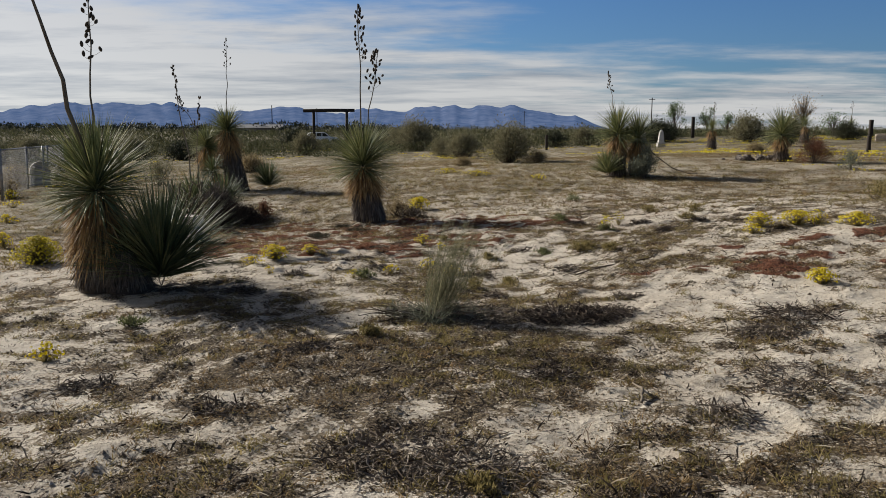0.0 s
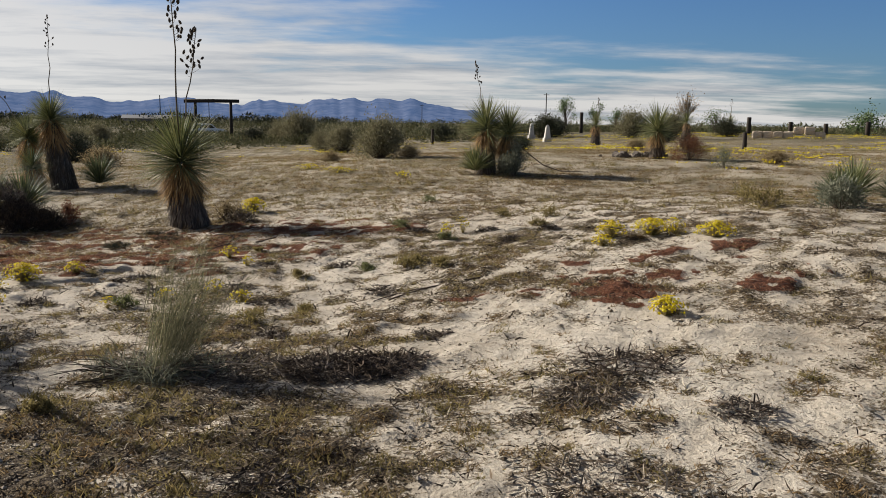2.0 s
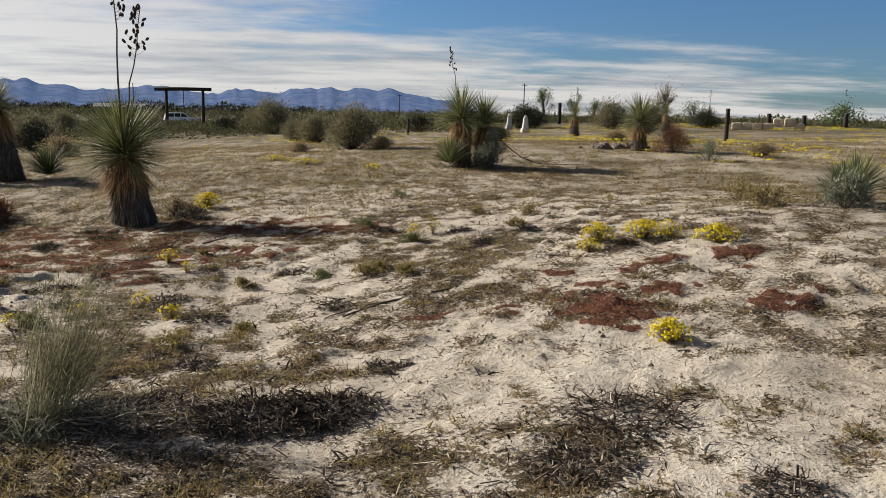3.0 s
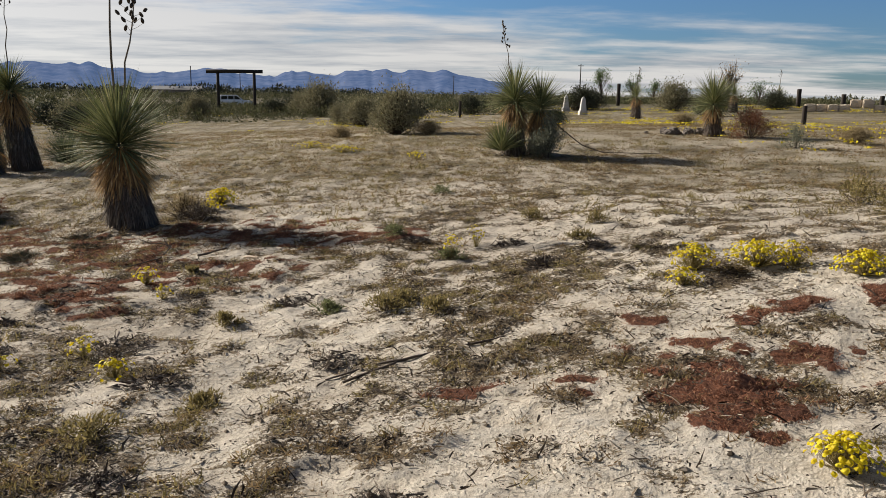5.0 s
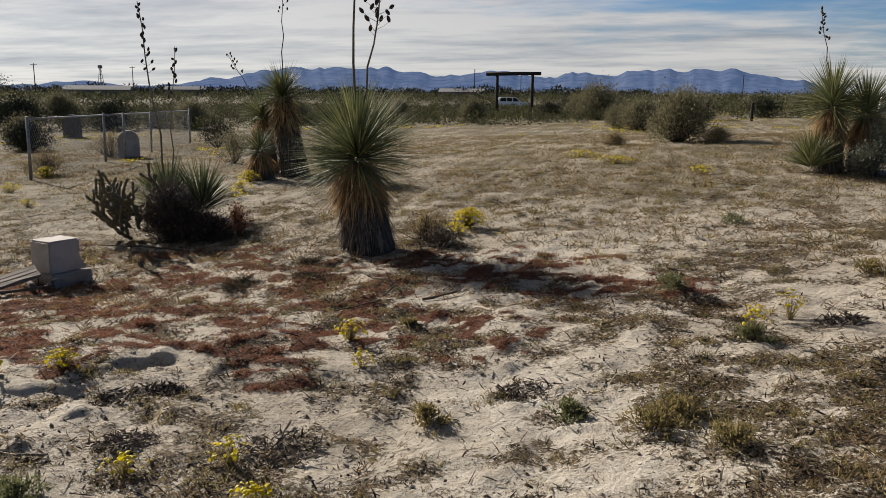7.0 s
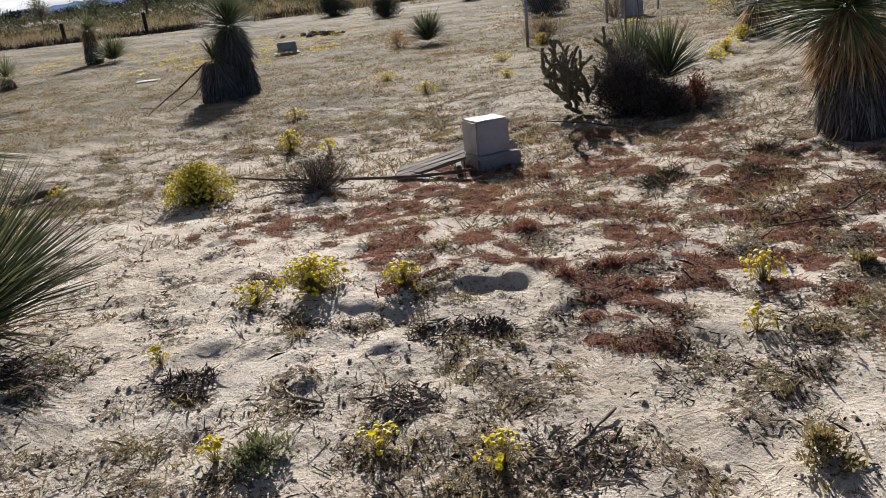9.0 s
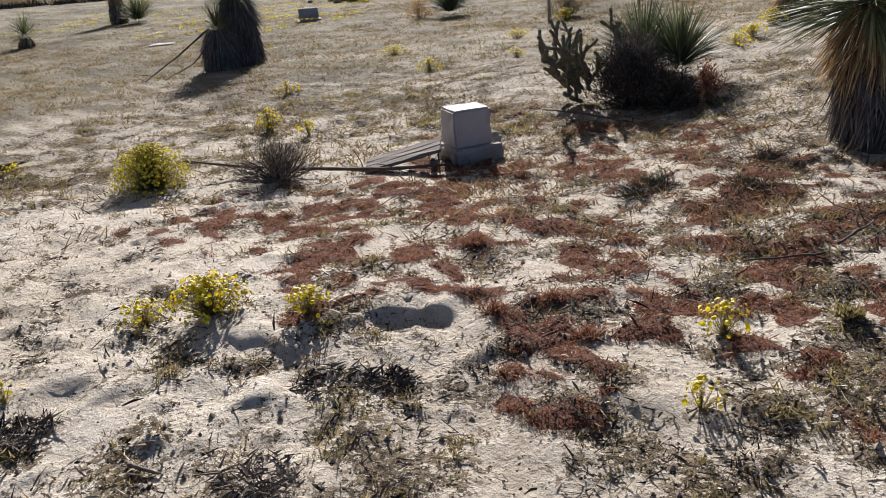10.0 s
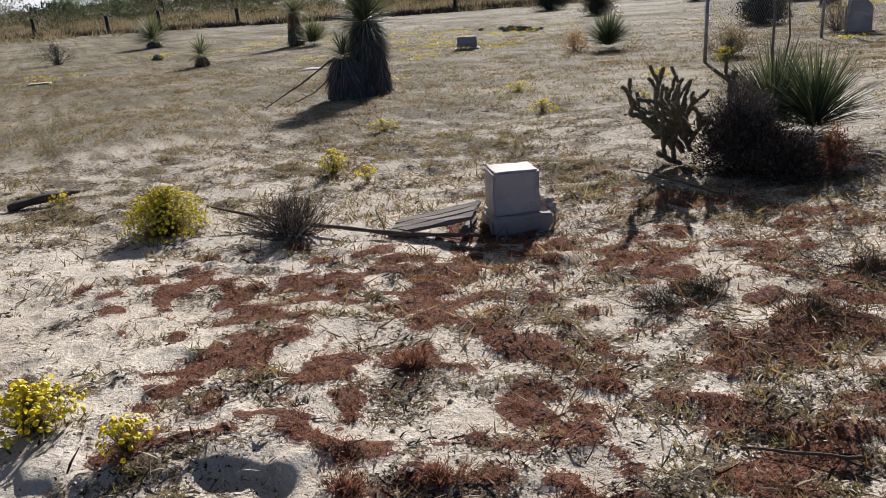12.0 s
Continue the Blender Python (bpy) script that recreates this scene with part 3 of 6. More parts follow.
def shrub(name, label, category, x, y, r, h, n, leaf, mat, seed, group="", stems=26, stem_mat=None, clump=7, loft=0.35, thin=0.42):
    """An uneven bush: bent stems and many small leaves in clusters at their ends."""
    rng = np.random.default_rng(seed)
    ob = thing(name, label, category, x, y, group, 0, 0.02)
    b, ends = Buf(), []
    for k in range(stems):
        e = dome_ways(rng, 1, 12, 88, 0.8)[0]
        reach = (0.70 + 0.28 * rng.random())
        end = np.array([e[0] * r, e[1] * r, max(e[2] * h, 0.06)]) * reach
        tube(b, bend(rng, (e[0] * 0.05 * r, e[1] * 0.05 * r, 0), end, 5, 0.05 * r), np.linspace(0.010, 0.003, 5) * (0.25 + r * 0.9), 4)
        ends.append(end)
    tagged(part("stem_tangle", b, stem_mat or M_TWIG, ob), kind="stuff")
    ends = np.array(ends)
    pick = ends[rng.integers(0, len(ends), n)]
    t = 0.45 + 0.57 * rng.random(n)[:, None] ** 0.7
    org = pick * t + rng.normal(size=(n, 3)) * np.array([r, r, h]) * (0.75 / clump)
    org[:, 2] = np.maximum(org[:, 2], 0.01)
    way = unit(org / np.array([r, r, h]) + 0.7 * rng.normal(size=(n, 3)) + [0, 0, loft])
    ln = leaf * (0.6 + 0.8 * rng.random(n))
    b = Buf().add(*blades(rng, org, way, ln, ln * thin))
    tagged(part("foliage", b, mat, ob), kind="stuff")
    return ob


def flower_clump(x, y, r, h, heads, seed, label="clump of small yellow desert flowers", size=0.02, mat=None, name="yellow_flower_clump", low=14):
    rng = np.random.default_rng(seed)
    ob = thing(name, label, "flowers", x, y, "yellow flower clumps")
    heads, r, h, size = int(heads * 1.7), r * 1.0, h * 0.85, size * 0.78
    e = dome_ways(rng, heads, low, 88, 0.75)
    ends = e * np.array([r, r, h]) * (0.72 + 0.33 * rng.random(heads))[:, None]
    b = Buf()
    foot = ends * [0.12, 0.12, 0]
    v, f = blades(rng, foot, unit(ends - foot), np.linalg.norm(ends - foot, axis=1), np.full(heads, 0.004 + size * 0.1))
    b.add(v, f)
    n = heads * 5
    o = ends[rng.integers(0, heads, n)] * (0.15 + 0.75 * rng.random(n))[:, None]
    b.add(*blades(rng, o, dome_ways(rng, n, 5, 80), size * (0.8 + 1.6 * rng.random(n)), np.full(n, size * 0.22)))
    tagged(part("stem_tangle", b, M_OLIVE, ob), kind="stuff")
    ang = np.linspace(0, 2 * math.pi, 7)[:6]
    fb = Buf()
    ax = unit(e + rng.normal(size=e.shape) * 0.35)
    p = unit(np.cross(ax, [0.2, 0.3, 0.9]))
    q = np.cross(ax, p)
    rad = size * (0.55 + 0.5 * rng.random(heads))
    rim = ends[:, None] + rad[:, None, None] * (p[:, None] * np.cos(ang)[None, :, None] + q[:, None] * np.sin(ang)[None, :, None]) * (0.75 + 0.4 * rng.random((heads, 6, 1)))
    v = np.concatenate([rim, (ends + ax * rad[:, None] * 0.55)[:, None]], 1)
    f = np.array([[i, (i + 1) % 6, 6] for i in range(6)])
    fb.add(v, np.arange(heads)[:, None, None] * 7 + f[None])
    tagged(part("flower_mass", fb, mat or M_YELLOW, ob, "bright yellow flower heads"), kind="stuff")
    return ob


def dead_brush(x, y, r, h, n, seed, label="heap of dark dead twigs on the sand", mat=None, name="dead_brush", flat=0.5):
    rng = np.random.default_rng(seed)
    ob = thing(name, label, "dead plant", x, y, "dead brush")
    b = Buf()
    for k in range(int(n * 1.5)):
        a, d = rng.random() * 6.28, r * math.sqrt(rng.random())
        s = np.array([math.cos(a) * d * 0.7, math.sin(a) * d * 0.7, 0.006 + h * 0.35 * rng.random() ** 2])
        way = unit(np.array([math.cos(a), math.sin(a), flat * 0.5]) + rng.normal(size=3) * 0.6)
        way[2] = abs(way[2]) * (0.6 if rng.random() < 0.6 else 0.08)
        thick = 0.0018 + 0.0045 * rng.random() ** 2
        tube(b, bend(rng, s, s + way * r * (0.12 + 0.42 * rng.random() ** 2), 4, 0.022), np.array([1.0, 0.9, 0.7, 0.4]) * thick, 3, False)
    tagged(part("twig_tangle", b, mat or M_DARKTWIG, ob), kind="stuff")
    m = n * 5
    a, d = rng.random(m) * 6.28, r * np.sqrt(rng.random(m))
    o = np.stack([np.cos(a) * d, np.sin(a) * d * 0.8, 0.006 + h * 0.3 * rng.random(m) * (1 - d / r)], 1)
    o[:, 2] += land(o[:, 0] + x, o[:, 1] + y) - ground_z(x, y)
    tagged(part("leaf_litter", Buf().add(*blades(rng, o, dome_ways(rng, m, -4, 30), 0.025 + 0.06 * rng.random(m), 0.004 + 0.010 * rng.random(m))), M_SKIRT_OLD_SHADED, ob), kind="stuff")
    return ob

# ---- ground ----


def graded(lo, hi, fine, far, grow):
    mid = list(np.arange(lo, hi + fine, fine))
    left, right, s = [], [], fine
    while (left[-1] if left else lo) > -far:
        s *= grow
        left.append((left[-1] if left else lo) - s)
    s = fine
    while (right[-1] if right else mid[-1]) < far:
        s *= grow
        right.append((right[-1] if right else mid[-1]) + s)
    return np.array(left[::-1] + mid + right)


def build_ground():
    xs, ys = graded(-6.0, 5.5, 0.045, 4600, 1.11), graded(1.8, 14.5, 0.045, 4600, 1.11)
    xs, ys = np.union1d(xs, np.arange(-1.7, -0.55, 0.0225)), np.union1d(ys, np.arange(9.8, 10.9, 0.0225))
    X, Y = np.meshgrid(xs, ys)
    x, y = X.ravel(), Y.ravel()
    z = land(x, y)
    nx, ny = len(xs), len(ys)
    i = (np.arange(ny - 1)[:, None] * nx + np.arange(nx - 1)[None]).ravel()
    b = Buf().add(np.stack([x, y, z], 1), np.concatenate([np.stack([i, i + 1, i + 1 + nx], 1), np.stack([i, i + 1 + nx, i + nx], 1)]))
    me = b.mesh("ground", sand_material(), True)
    d = np.hypot(x, y - 8)
    red = red_at(x, y) * (d < 25)
    meadow = np.clip((d - 5.0) / 8, 0, 1) * np.clip(0.82 + 0.018 * d + (fractal(x, y, 4.0, 71, 4) - 0.5) * 2.8, 0.08 + 0.62 * np.clip((d - 9) / 7, 0, 1), 1)
    meadow = np.where(d > 45, 0.95, meadow)
    for key, val in (("red_mat", red), ("litter", litter_at(x, y)), ("meadow", meadow), ("plain", np.maximum(np.clip((np.hypot(x, y) - 38) / 40, 0, 1) * 0.9, 0.6 * np.clip((-x - 6) / 8, 0, 1)))):
        at = me.attributes.new(key, "FLOAT", "POINT")
        at.data.foreach_set("value", val.astype(np.float32))
    return tagged(new("ground", me), "pale sandy desert ground with dry litter", "ground", kind="structure")


build_ground()


def build_mountains():
    """A blue range along the horizon, high ahead and lower towards the sun."""
    rng = np.random.default_rng(4)
    n, rows = 760, 18
    ang = np.linspace(-12.5, 88, n)
    edge = np.clip((ang + 11.6) / 4.5, 0, 1)
    high = 92 * np.clip((34 - ang) / 8, 0.34, 1) * edge ** 0.8
    crest = high * (0.86 + 0.45 * (fractal(ang, ang * 0, 8.0, 5, 2) - 0.5) + 0.42 * (0.6 - np.abs(fractal(ang, ang * 0, 3.4, 9, 4) - 0.5) * 3.2))
    crest = crest + high * 0.30 * (fractal(ang, ang * 0, 1.3, 27, 4) - 0.5)
    crest = np.maximum(crest, 2) * np.where(ang > 34, np.clip(0.25 + 1.7 * (lattice(ang, ang * 0, 6.0, 21) - 0.25), 0.1, 1.2), 1)
    v, f = [], []
    for r in range(rows):
        t = r / (rows - 1)
        ridge = lattice(ang * 3.0, np.full(n, t * 3.0), 1.0, 14) - 0.5
        d = 3000 + 700 * t + 130 * ridge * math.sin(t * math.pi)
        zz = crest * (t ** 0.9) * (1 + 0.35 * ridge * math.sin(t * math.pi)) - 6 * (1 - t)
        v.append(np.stack([-np.sin(np.radians(ang)) * d, np.cos(np.radians(ang)) * d, zz], 1))
    v = np.concatenate(v)
    for r in range(rows - 1):
        i = r * n + np.arange(n - 1)
        f.append(np.concatenate([np.stack([i, i + n, i + 1], 1), np.stack([i + 1, i + n, i + n + 1], 1)]))
    m, nn, b = material("mountain_painted_haze", 1.0, 0.0)
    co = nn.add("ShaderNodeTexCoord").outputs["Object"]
    # The haze of distance is painted: blue base tones and a faint glow.
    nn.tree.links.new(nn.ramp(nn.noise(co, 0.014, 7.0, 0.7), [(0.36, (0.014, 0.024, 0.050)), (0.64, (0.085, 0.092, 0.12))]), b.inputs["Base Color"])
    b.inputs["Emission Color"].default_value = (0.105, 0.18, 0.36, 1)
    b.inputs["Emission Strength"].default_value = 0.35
    return tagged(new("backdrop_mountains", Buf().add(v, np.concatenate(f)).mesh("mountains", m, True)), "mountain range on the horizon with painted blue haze", "mountains", kind="structure")


build_mountains()

# ---- near yuccas ----
yucca(-3.40, 8.36, 11, "large soap-tree yucca with shaggy brown skirt and two tall stalks", 0.94, 0.74, 460, 0.25,
      ((-0.55, -0.1, 2.3, 0.03, 0, 0.0), (-0.03, 0.15, 2.0, 0.014, 18, 0.08)), skirt=900, width=0.017, lean=(-0.06, 0), shag=0.46)
yucca(-2.83, 8.32, 12, "low trunkless yucca rosette beside the large yucca", 0.20, 0.94, 480, 0.15, blue=True, width=0.02)
yucca(-3.12, 8.22, 13, "old yucca stump with grey dead leaves", 0.40, 0.30, 40, 0.2, skirt=300, dead=M_SKIRT_OLD_SHADED)
yucca(-1.17, 14.50, 21, "soap-tree yucca with round head and two stalks over red mats", 0.92, 0.81, 500, 0.26,
      ((-0.06, 0.0, 2.80, 0.018, 32, 0.10), (0.28, 0.08, 2.05, 0.016, 30, 0.12)), skirt=700, pod=0.036, lean=(-0.13, 0))
yucca(-5.25, 21.8, 31, "tall leaning soap-tree yucca with thick dark trunk", 1.5, 0.66, 340, 0.27, ((0.05, 0.0, 2.45, 0.014, 14, 0.07),), lean=(-0.25, 0), skirt=500)
yucca(-6.1, 22.3, 32, "soap-tree yucca with drooping skirt and leaning stalk", 1.1, 0.62, 320, 0.2, ((-0.75, 0.0, 1.35, 0.013, 12, 0.1),), lean=(-0.1, 0), skirt=450)
yucca(-4.45, 21.7, 33, "low bluish yucca clump at the foot of taller yuccas", 0.12, 0.68, 260, 0.12, blue=True)
yucca(-5.75, 21.2, 34, "stubby yucca clump between taller trunks", 0.5, 0.5, 160, 0.25, blue=True, skirt=260)
yucca(-4.85, 16.5, 41, "low yucca rosette with two tall dry stalks behind a cholla", 0.14, 0.74, 260, 0.12, ((-0.38, 0.1, 2.95, 0.017, 20, 0.05), (0.1, 0.2, 2.35, 0.012, 14, 0.05)), blue=True, width=0.019)
yucca(-4.3, 16.45, 42, "low yucca rosette with stiff bluish leaves", 0.12, 0.70, 220, 0.12, blue=True, width=0.019)

# ---- the clump with a fallen stalk ----
yucca(4.55, 20.8, 51, "soap-tree yucca with upright head and thin stalk", 1.0, 0.75, 320, 0.22, ((-0.30, 0, 1.6, 0.012, 14, 0.05),), skirt=400)
yucca(5.08, 20.9, 52, "soap-tree yucca with dark wide head", 0.85, 0.70, 300, 0.22, skirt=400)
yucca(4.25, 20.5, 53, "low yucca rosette with yellowish leaves", 0.12, 0.62, 200, 0.12)
shrub("grey_shrub", "pale grey-green saltbush leaning on yuccas", "shrub", 5.12, 20.2, 0.46, 0.82, 4200, 0.045, M_SAGE, 54, "saltbushes")


def stick(name, label, pts, radii, mat, category="branch", sides=7, twigs=0, seed=1):
    rng = np.random.default_rng(seed)
    x, y = pts[0][0], pts[0][1]
    ob = thing(name, label, category, x, y, "fallen stalks")
    base = np.array([x, y, ground_z(x, y)])
    g0, g1 = ground_z(pts[0][0], pts[0][1]), ground_z(pts[-1][0], pts[-1][1])
    p = np.array([[a, b_, g0 + (g1 - g0) * i / (len(pts) - 1) + c] for i, (a, b_, c) in enumerate(pts)]) - base
    s = np.linspace(0, 1, len(p))
    fine = np.linspace(0, 1, 4 * len(p))
    line = np.stack([np.interp(fine, s, p[:, i]) for i in range(3)], 1) + rng.normal(size=(len(fine), 3)) * 0.002
    line[:, 2] += max(0.0, float(np.max(land(line[:, 0] + x, line[:, 1] + y) - base[2] - line[:, 2])) * 0.3)
    b = Buf()
    tube(b, line, np.interp(fine, s, radii) * 0.62 * (1 + 0.12 * rng.normal(size=len(fine))), sides)
    part("stalk", b, mat, ob, "", True)
    if twigs:
        tb = Buf()
        for k in range(twigs):
            o = line[rng.integers(len(line) // 2, len(line))]
            tube(tb, bend(rng, o, o + rng.normal(size=3) * [0.14, 0.14, 0.05] + (0, 0, 0.05), 4, 0.01), [0.006, 0.005, 0.004, 0.003], 4)
        tagged(part("twig_spray", tb, mat, ob), kind="stuff")
    return ob


stick("fallen_stalk", "dark fallen flower stalk drooping from a yucca", ((5.15, 20.8, 0.85), (5.5, 20.7, 0.5), (5.9, 20.6, 0.18), (6.3, 20.5, 0.04), (7.4, 20.35, 0.02)), (0.02, 0.02, 0.018, 0.015, 0.01), M_BRANCH, twigs=14, seed=5)

# ---- yuccas further away ----
yucca(10.35, 24.8, 61, "soap-tree yucca with drooping head beside a rusty bush", 0.72, 0.78, 300, 0.2, group="soap-tree yuccas", loose=False, skirt=260)
shrub("rusty_shrub", "rust-red dry shrub beside a yucca", "shrub", 10.95, 23.9, 0.66, 0.78, 6500, 0.035, M_RUST, 62, thin=0.3)
shrub("dark_shrub", "dark green shrub behind the rusty bush", "shrub", 11.5, 25.2, 0.45, 0.85, 1500, 0.04, M_DARKBUSH, 63)
shrub("grey_shrub", "grey-green saltbush in the open", "shrub", 10.75, 21.3, 0.45, 0.55, 1800, 0.035, M_SAGE, 64, "saltbushes")
yucca(14.8, 44.5, 65, "small soap-tree yucca with a tall stalk", 1.0, 0.7, 150, 0.25, ((0.1, 0, 1.5, 0.02, 10, 0.1),), loose=False, skirt=150)
yucca(23.6, 53.0, 66, "distant yucca with a dry flower stalk", 1.0, 0.8, 140, 0.3, ((0.0, 0, 2.0, 0.025, 12, 0.12),), loose=False, skirt=120)
yucca(32.0, 64.0, 67, "distant yucca with a thin stalk", 0.9, 0.8, 120, 0.3, ((0.1, 0, 1.9, 0.025, 10, 0.12),), loose=False, skirt=120)
yucca(7.55, 11.55, 71, "low yucca rosette among grey herbs", 0.1, 0.42, 160, 0.12, blue=True)
yucca(8.05, 12.0, 72, "low yucca rosette with drooping leaves", 0.12, 0.52, 200, 0.12)
yucca(8.35, 11.5, 76, "small low yucca rosette among grey herbs", 0.1, 0.4, 140, 0.12, blue=True)
shrub("grey_herb", "upright silvery grey herb", "shrub", 7.3, 11.1, 0.36, 0.42, 2600, 0.04, M_SAGE, 73)
shrub("green_herb", "low green bushy herb", "shrub", 6.5, 11.4, 0.35, 0.28, 900, 0.035, M_OLIVE, 74)
shrub("green_herb", "low green bushy herb", "shrub", 6.8, 12.6, 0.4, 0.3, 900, 0.035, M_OLIVE, 75)
# The skirt takes grey old-leaf colours to stand in for its shaded side.
yucca(-13.2, 15.3, 81, "dark double-trunked yucca seen against the light, shade painted into its skirt", 1.25, 0.72, 420, 0.36, skirt=900, dead=M_SKIRT_OLD_SHADED, blue=True)
yucca(-12.95, 14.75, 82, "thick dark yucca stump beside a taller yucca", 0.70, 0.40, 90, 0.32, skirt=520, dead=M_SKIRT_OLD_SHADED, blue=True)
stick("fallen_stalk", "long dead stalk leaning from a yucca to the ground", ((-13.0, 14.6, 0.75), (-12.9, 14.0, 0.4), (-12.6, 13.2, 0.06)), (0.025, 0.022, 0.012), M_BRANCH, twigs=10, seed=6)
stick("fallen_stalk", "thin dead stalk leaning from a yucca to the ground", ((-12.9, 14.6, 0.5), (-12.7, 14.1, 0.2), (-12.5, 13.5, 0.05)), (0.018, 0.016, 0.01), M_BRANCH, twigs=4, seed=7)
yucca(-27.2, 14.5, 83, "small round dark yucca in dry grass", 0.3, 0.7, 170, 0.25, loose=False, skirt=120)
yucca(-44.0, 14.8, 84, "wide dark yucca clump by the fence", 0.3, 1.3, 260, 0.4, loose=False, skirt=120, width=0.03)
yucca(-34.2, 19.6, 85, "tall dark yucca in dry grass", 1.3, 0.75, 180, 0.35, loose=False, skirt=200, width=0.025)
yucca(-33.4, 20.1, 86, "round dark yucca clump", 0.25, 1.1, 220, 0.3, loose=False, width=0.028)
yucca(-16.9, 23.2, 87, "round green yucca clump in dry grass", 0.2, 0.82, 320, 0.2, loose=False, blue=True, width=0.02)
shrub("pink_dry_shrub", "pinkish dry brush beside a yucca", "shrub", -17.5, 22.6, 0.5, 0.6, 1200, 0.05, M_SKIRT, 88)
shrub("dark_cholla_bush", "dark branching bush in dry grass", "shrub", -37.0, 10.2, 1.0, 1.0, 900, 0.06, M_DARKBUSH, 89, stems=40, stem_mat=M_DARKTWIG)
shrub("dark_shrub", "dark green shrub near the wire fence", "shrub", -13.4, 33.3, 1.1, 1.0, 2200, 0.06, M_DARKBUSH, 90)
shrub("dark_shrub", "dark green shrub beside the yuccas", "shrub", -8.6, 25.5, 0.8, 0.9, 2000, 0.05, M_SALT, 91)

# ---- cholla and brush ----


def cholla(x, y, seed):
    rng = np.random.default_rng(seed)
    ob = thing("cholla_cactus", "dark tree cholla cactus with many jointed arms", "cactus", x, y)
    spots = []

    def arm(p, way, level):
        n = 3 if level < 2 else 2
        for _ in range(n):
            ln = 0.075 + 0.05 * rng.random()
            q = p + way * ln
            r = (0.026, 0.023, 0.020, 0.017)[level]
            mid = (p + q) / 2 + rng.normal(size=3) * 0.006
            joint = tube(Buf(), [p, p + (mid - p) * 0.4, mid, q - (q - mid) * 0.25, q], [r * 0.75, r, r * 1.05, r, r * 0.6], 7)
            part("stem_joint", joint, M_CHOLLA, ob, "", True)
            spots.append((p, q, r))
            p, way = q, unit(way + rng.normal(size=3) * 0.09 + np.array([0, 0, 0.04]))
            if level < 3 and rng.random() < 0.5:
                side = unit(np.cross(way, rng.normal(size=3)))
                arm(q, unit(way * 0.7 + side * 0.75 + np.array([0, 0, 0.42])), level + 1)
    for k in range(21):
        a, out = 1.7 + 3.7 * (k / 20) + rng.normal() * 0.15, 0.08 + 0.26 * rng.random()
        foot = np.array([math.cos(a) * out, math.sin(a) * out, 0.04 + 0.42 * rng.random()])
        arm(foot, unit(np.array([math.cos(a), math.sin(a), 0.35 + 0.7 * rng.random()])), 1 if k % 3 else 0)
    n = len(spots) * 60
    idx = rng.integers(0, len(spots), n)
    P, Q, R = (np.array([s[i] for s in spots]) for i in range(3))
    o = P[idx] + (Q - P)[idx] * rng.random((n, 1))
    way = unit(rng.normal(size=(n, 3)))
    part("spine_coat", Buf().add(*blades(rng, o + way * R[idx][:, None] * 0.8, way, np.full(n, 0.018), np.full(n, 0.002))), M_SPINE, ob)
    return ob


cholla(-4.42, 15.2, 101)
shrub("dead_dark_shrub", "dense dark dead shrub tangled with the cholla", "shrub", -3.95, 15.28, 0.60, 0.52, 9000, 0.04, M_DARKTWIG, 102, stems=110, stem_mat=M_DARKTWIG, thin=0.25)
shrub("dead_dark_shrub", "low dark dead shrub spreading beside the cholla", "shrub", -3.55, 15.3, 0.42, 0.38, 4500, 0.04, M_DARKTWIG, 105, stems=80, stem_mat=M_DARKTWIG, thin=0.25)
shrub("dead_dark_shrub", "grey matted dead brush on top of the cholla", "shrub", -4.15, 15.4, 0.42, 0.78, 6500, 0.045, M_SKIRT_OLD_SHADED, 103, stems=60, stem_mat=M_DARKTWIG, thin=0.2)
shrub("rusty_shrub", "brown dry shrub beside the cholla", "shrub", -3.25, 15.5, 0.24, 0.42, 900, 0.035, M_RUST, 104)
stick("dead_branch", "bare curved branch lying on the sand", ((-4.6, 14.6, 0.03), (-4.0, 14.55, 0.06), (-3.5, 14.6, 0.03)), (0.012, 0.02, 0.014), M_BRANCH, seed=8)


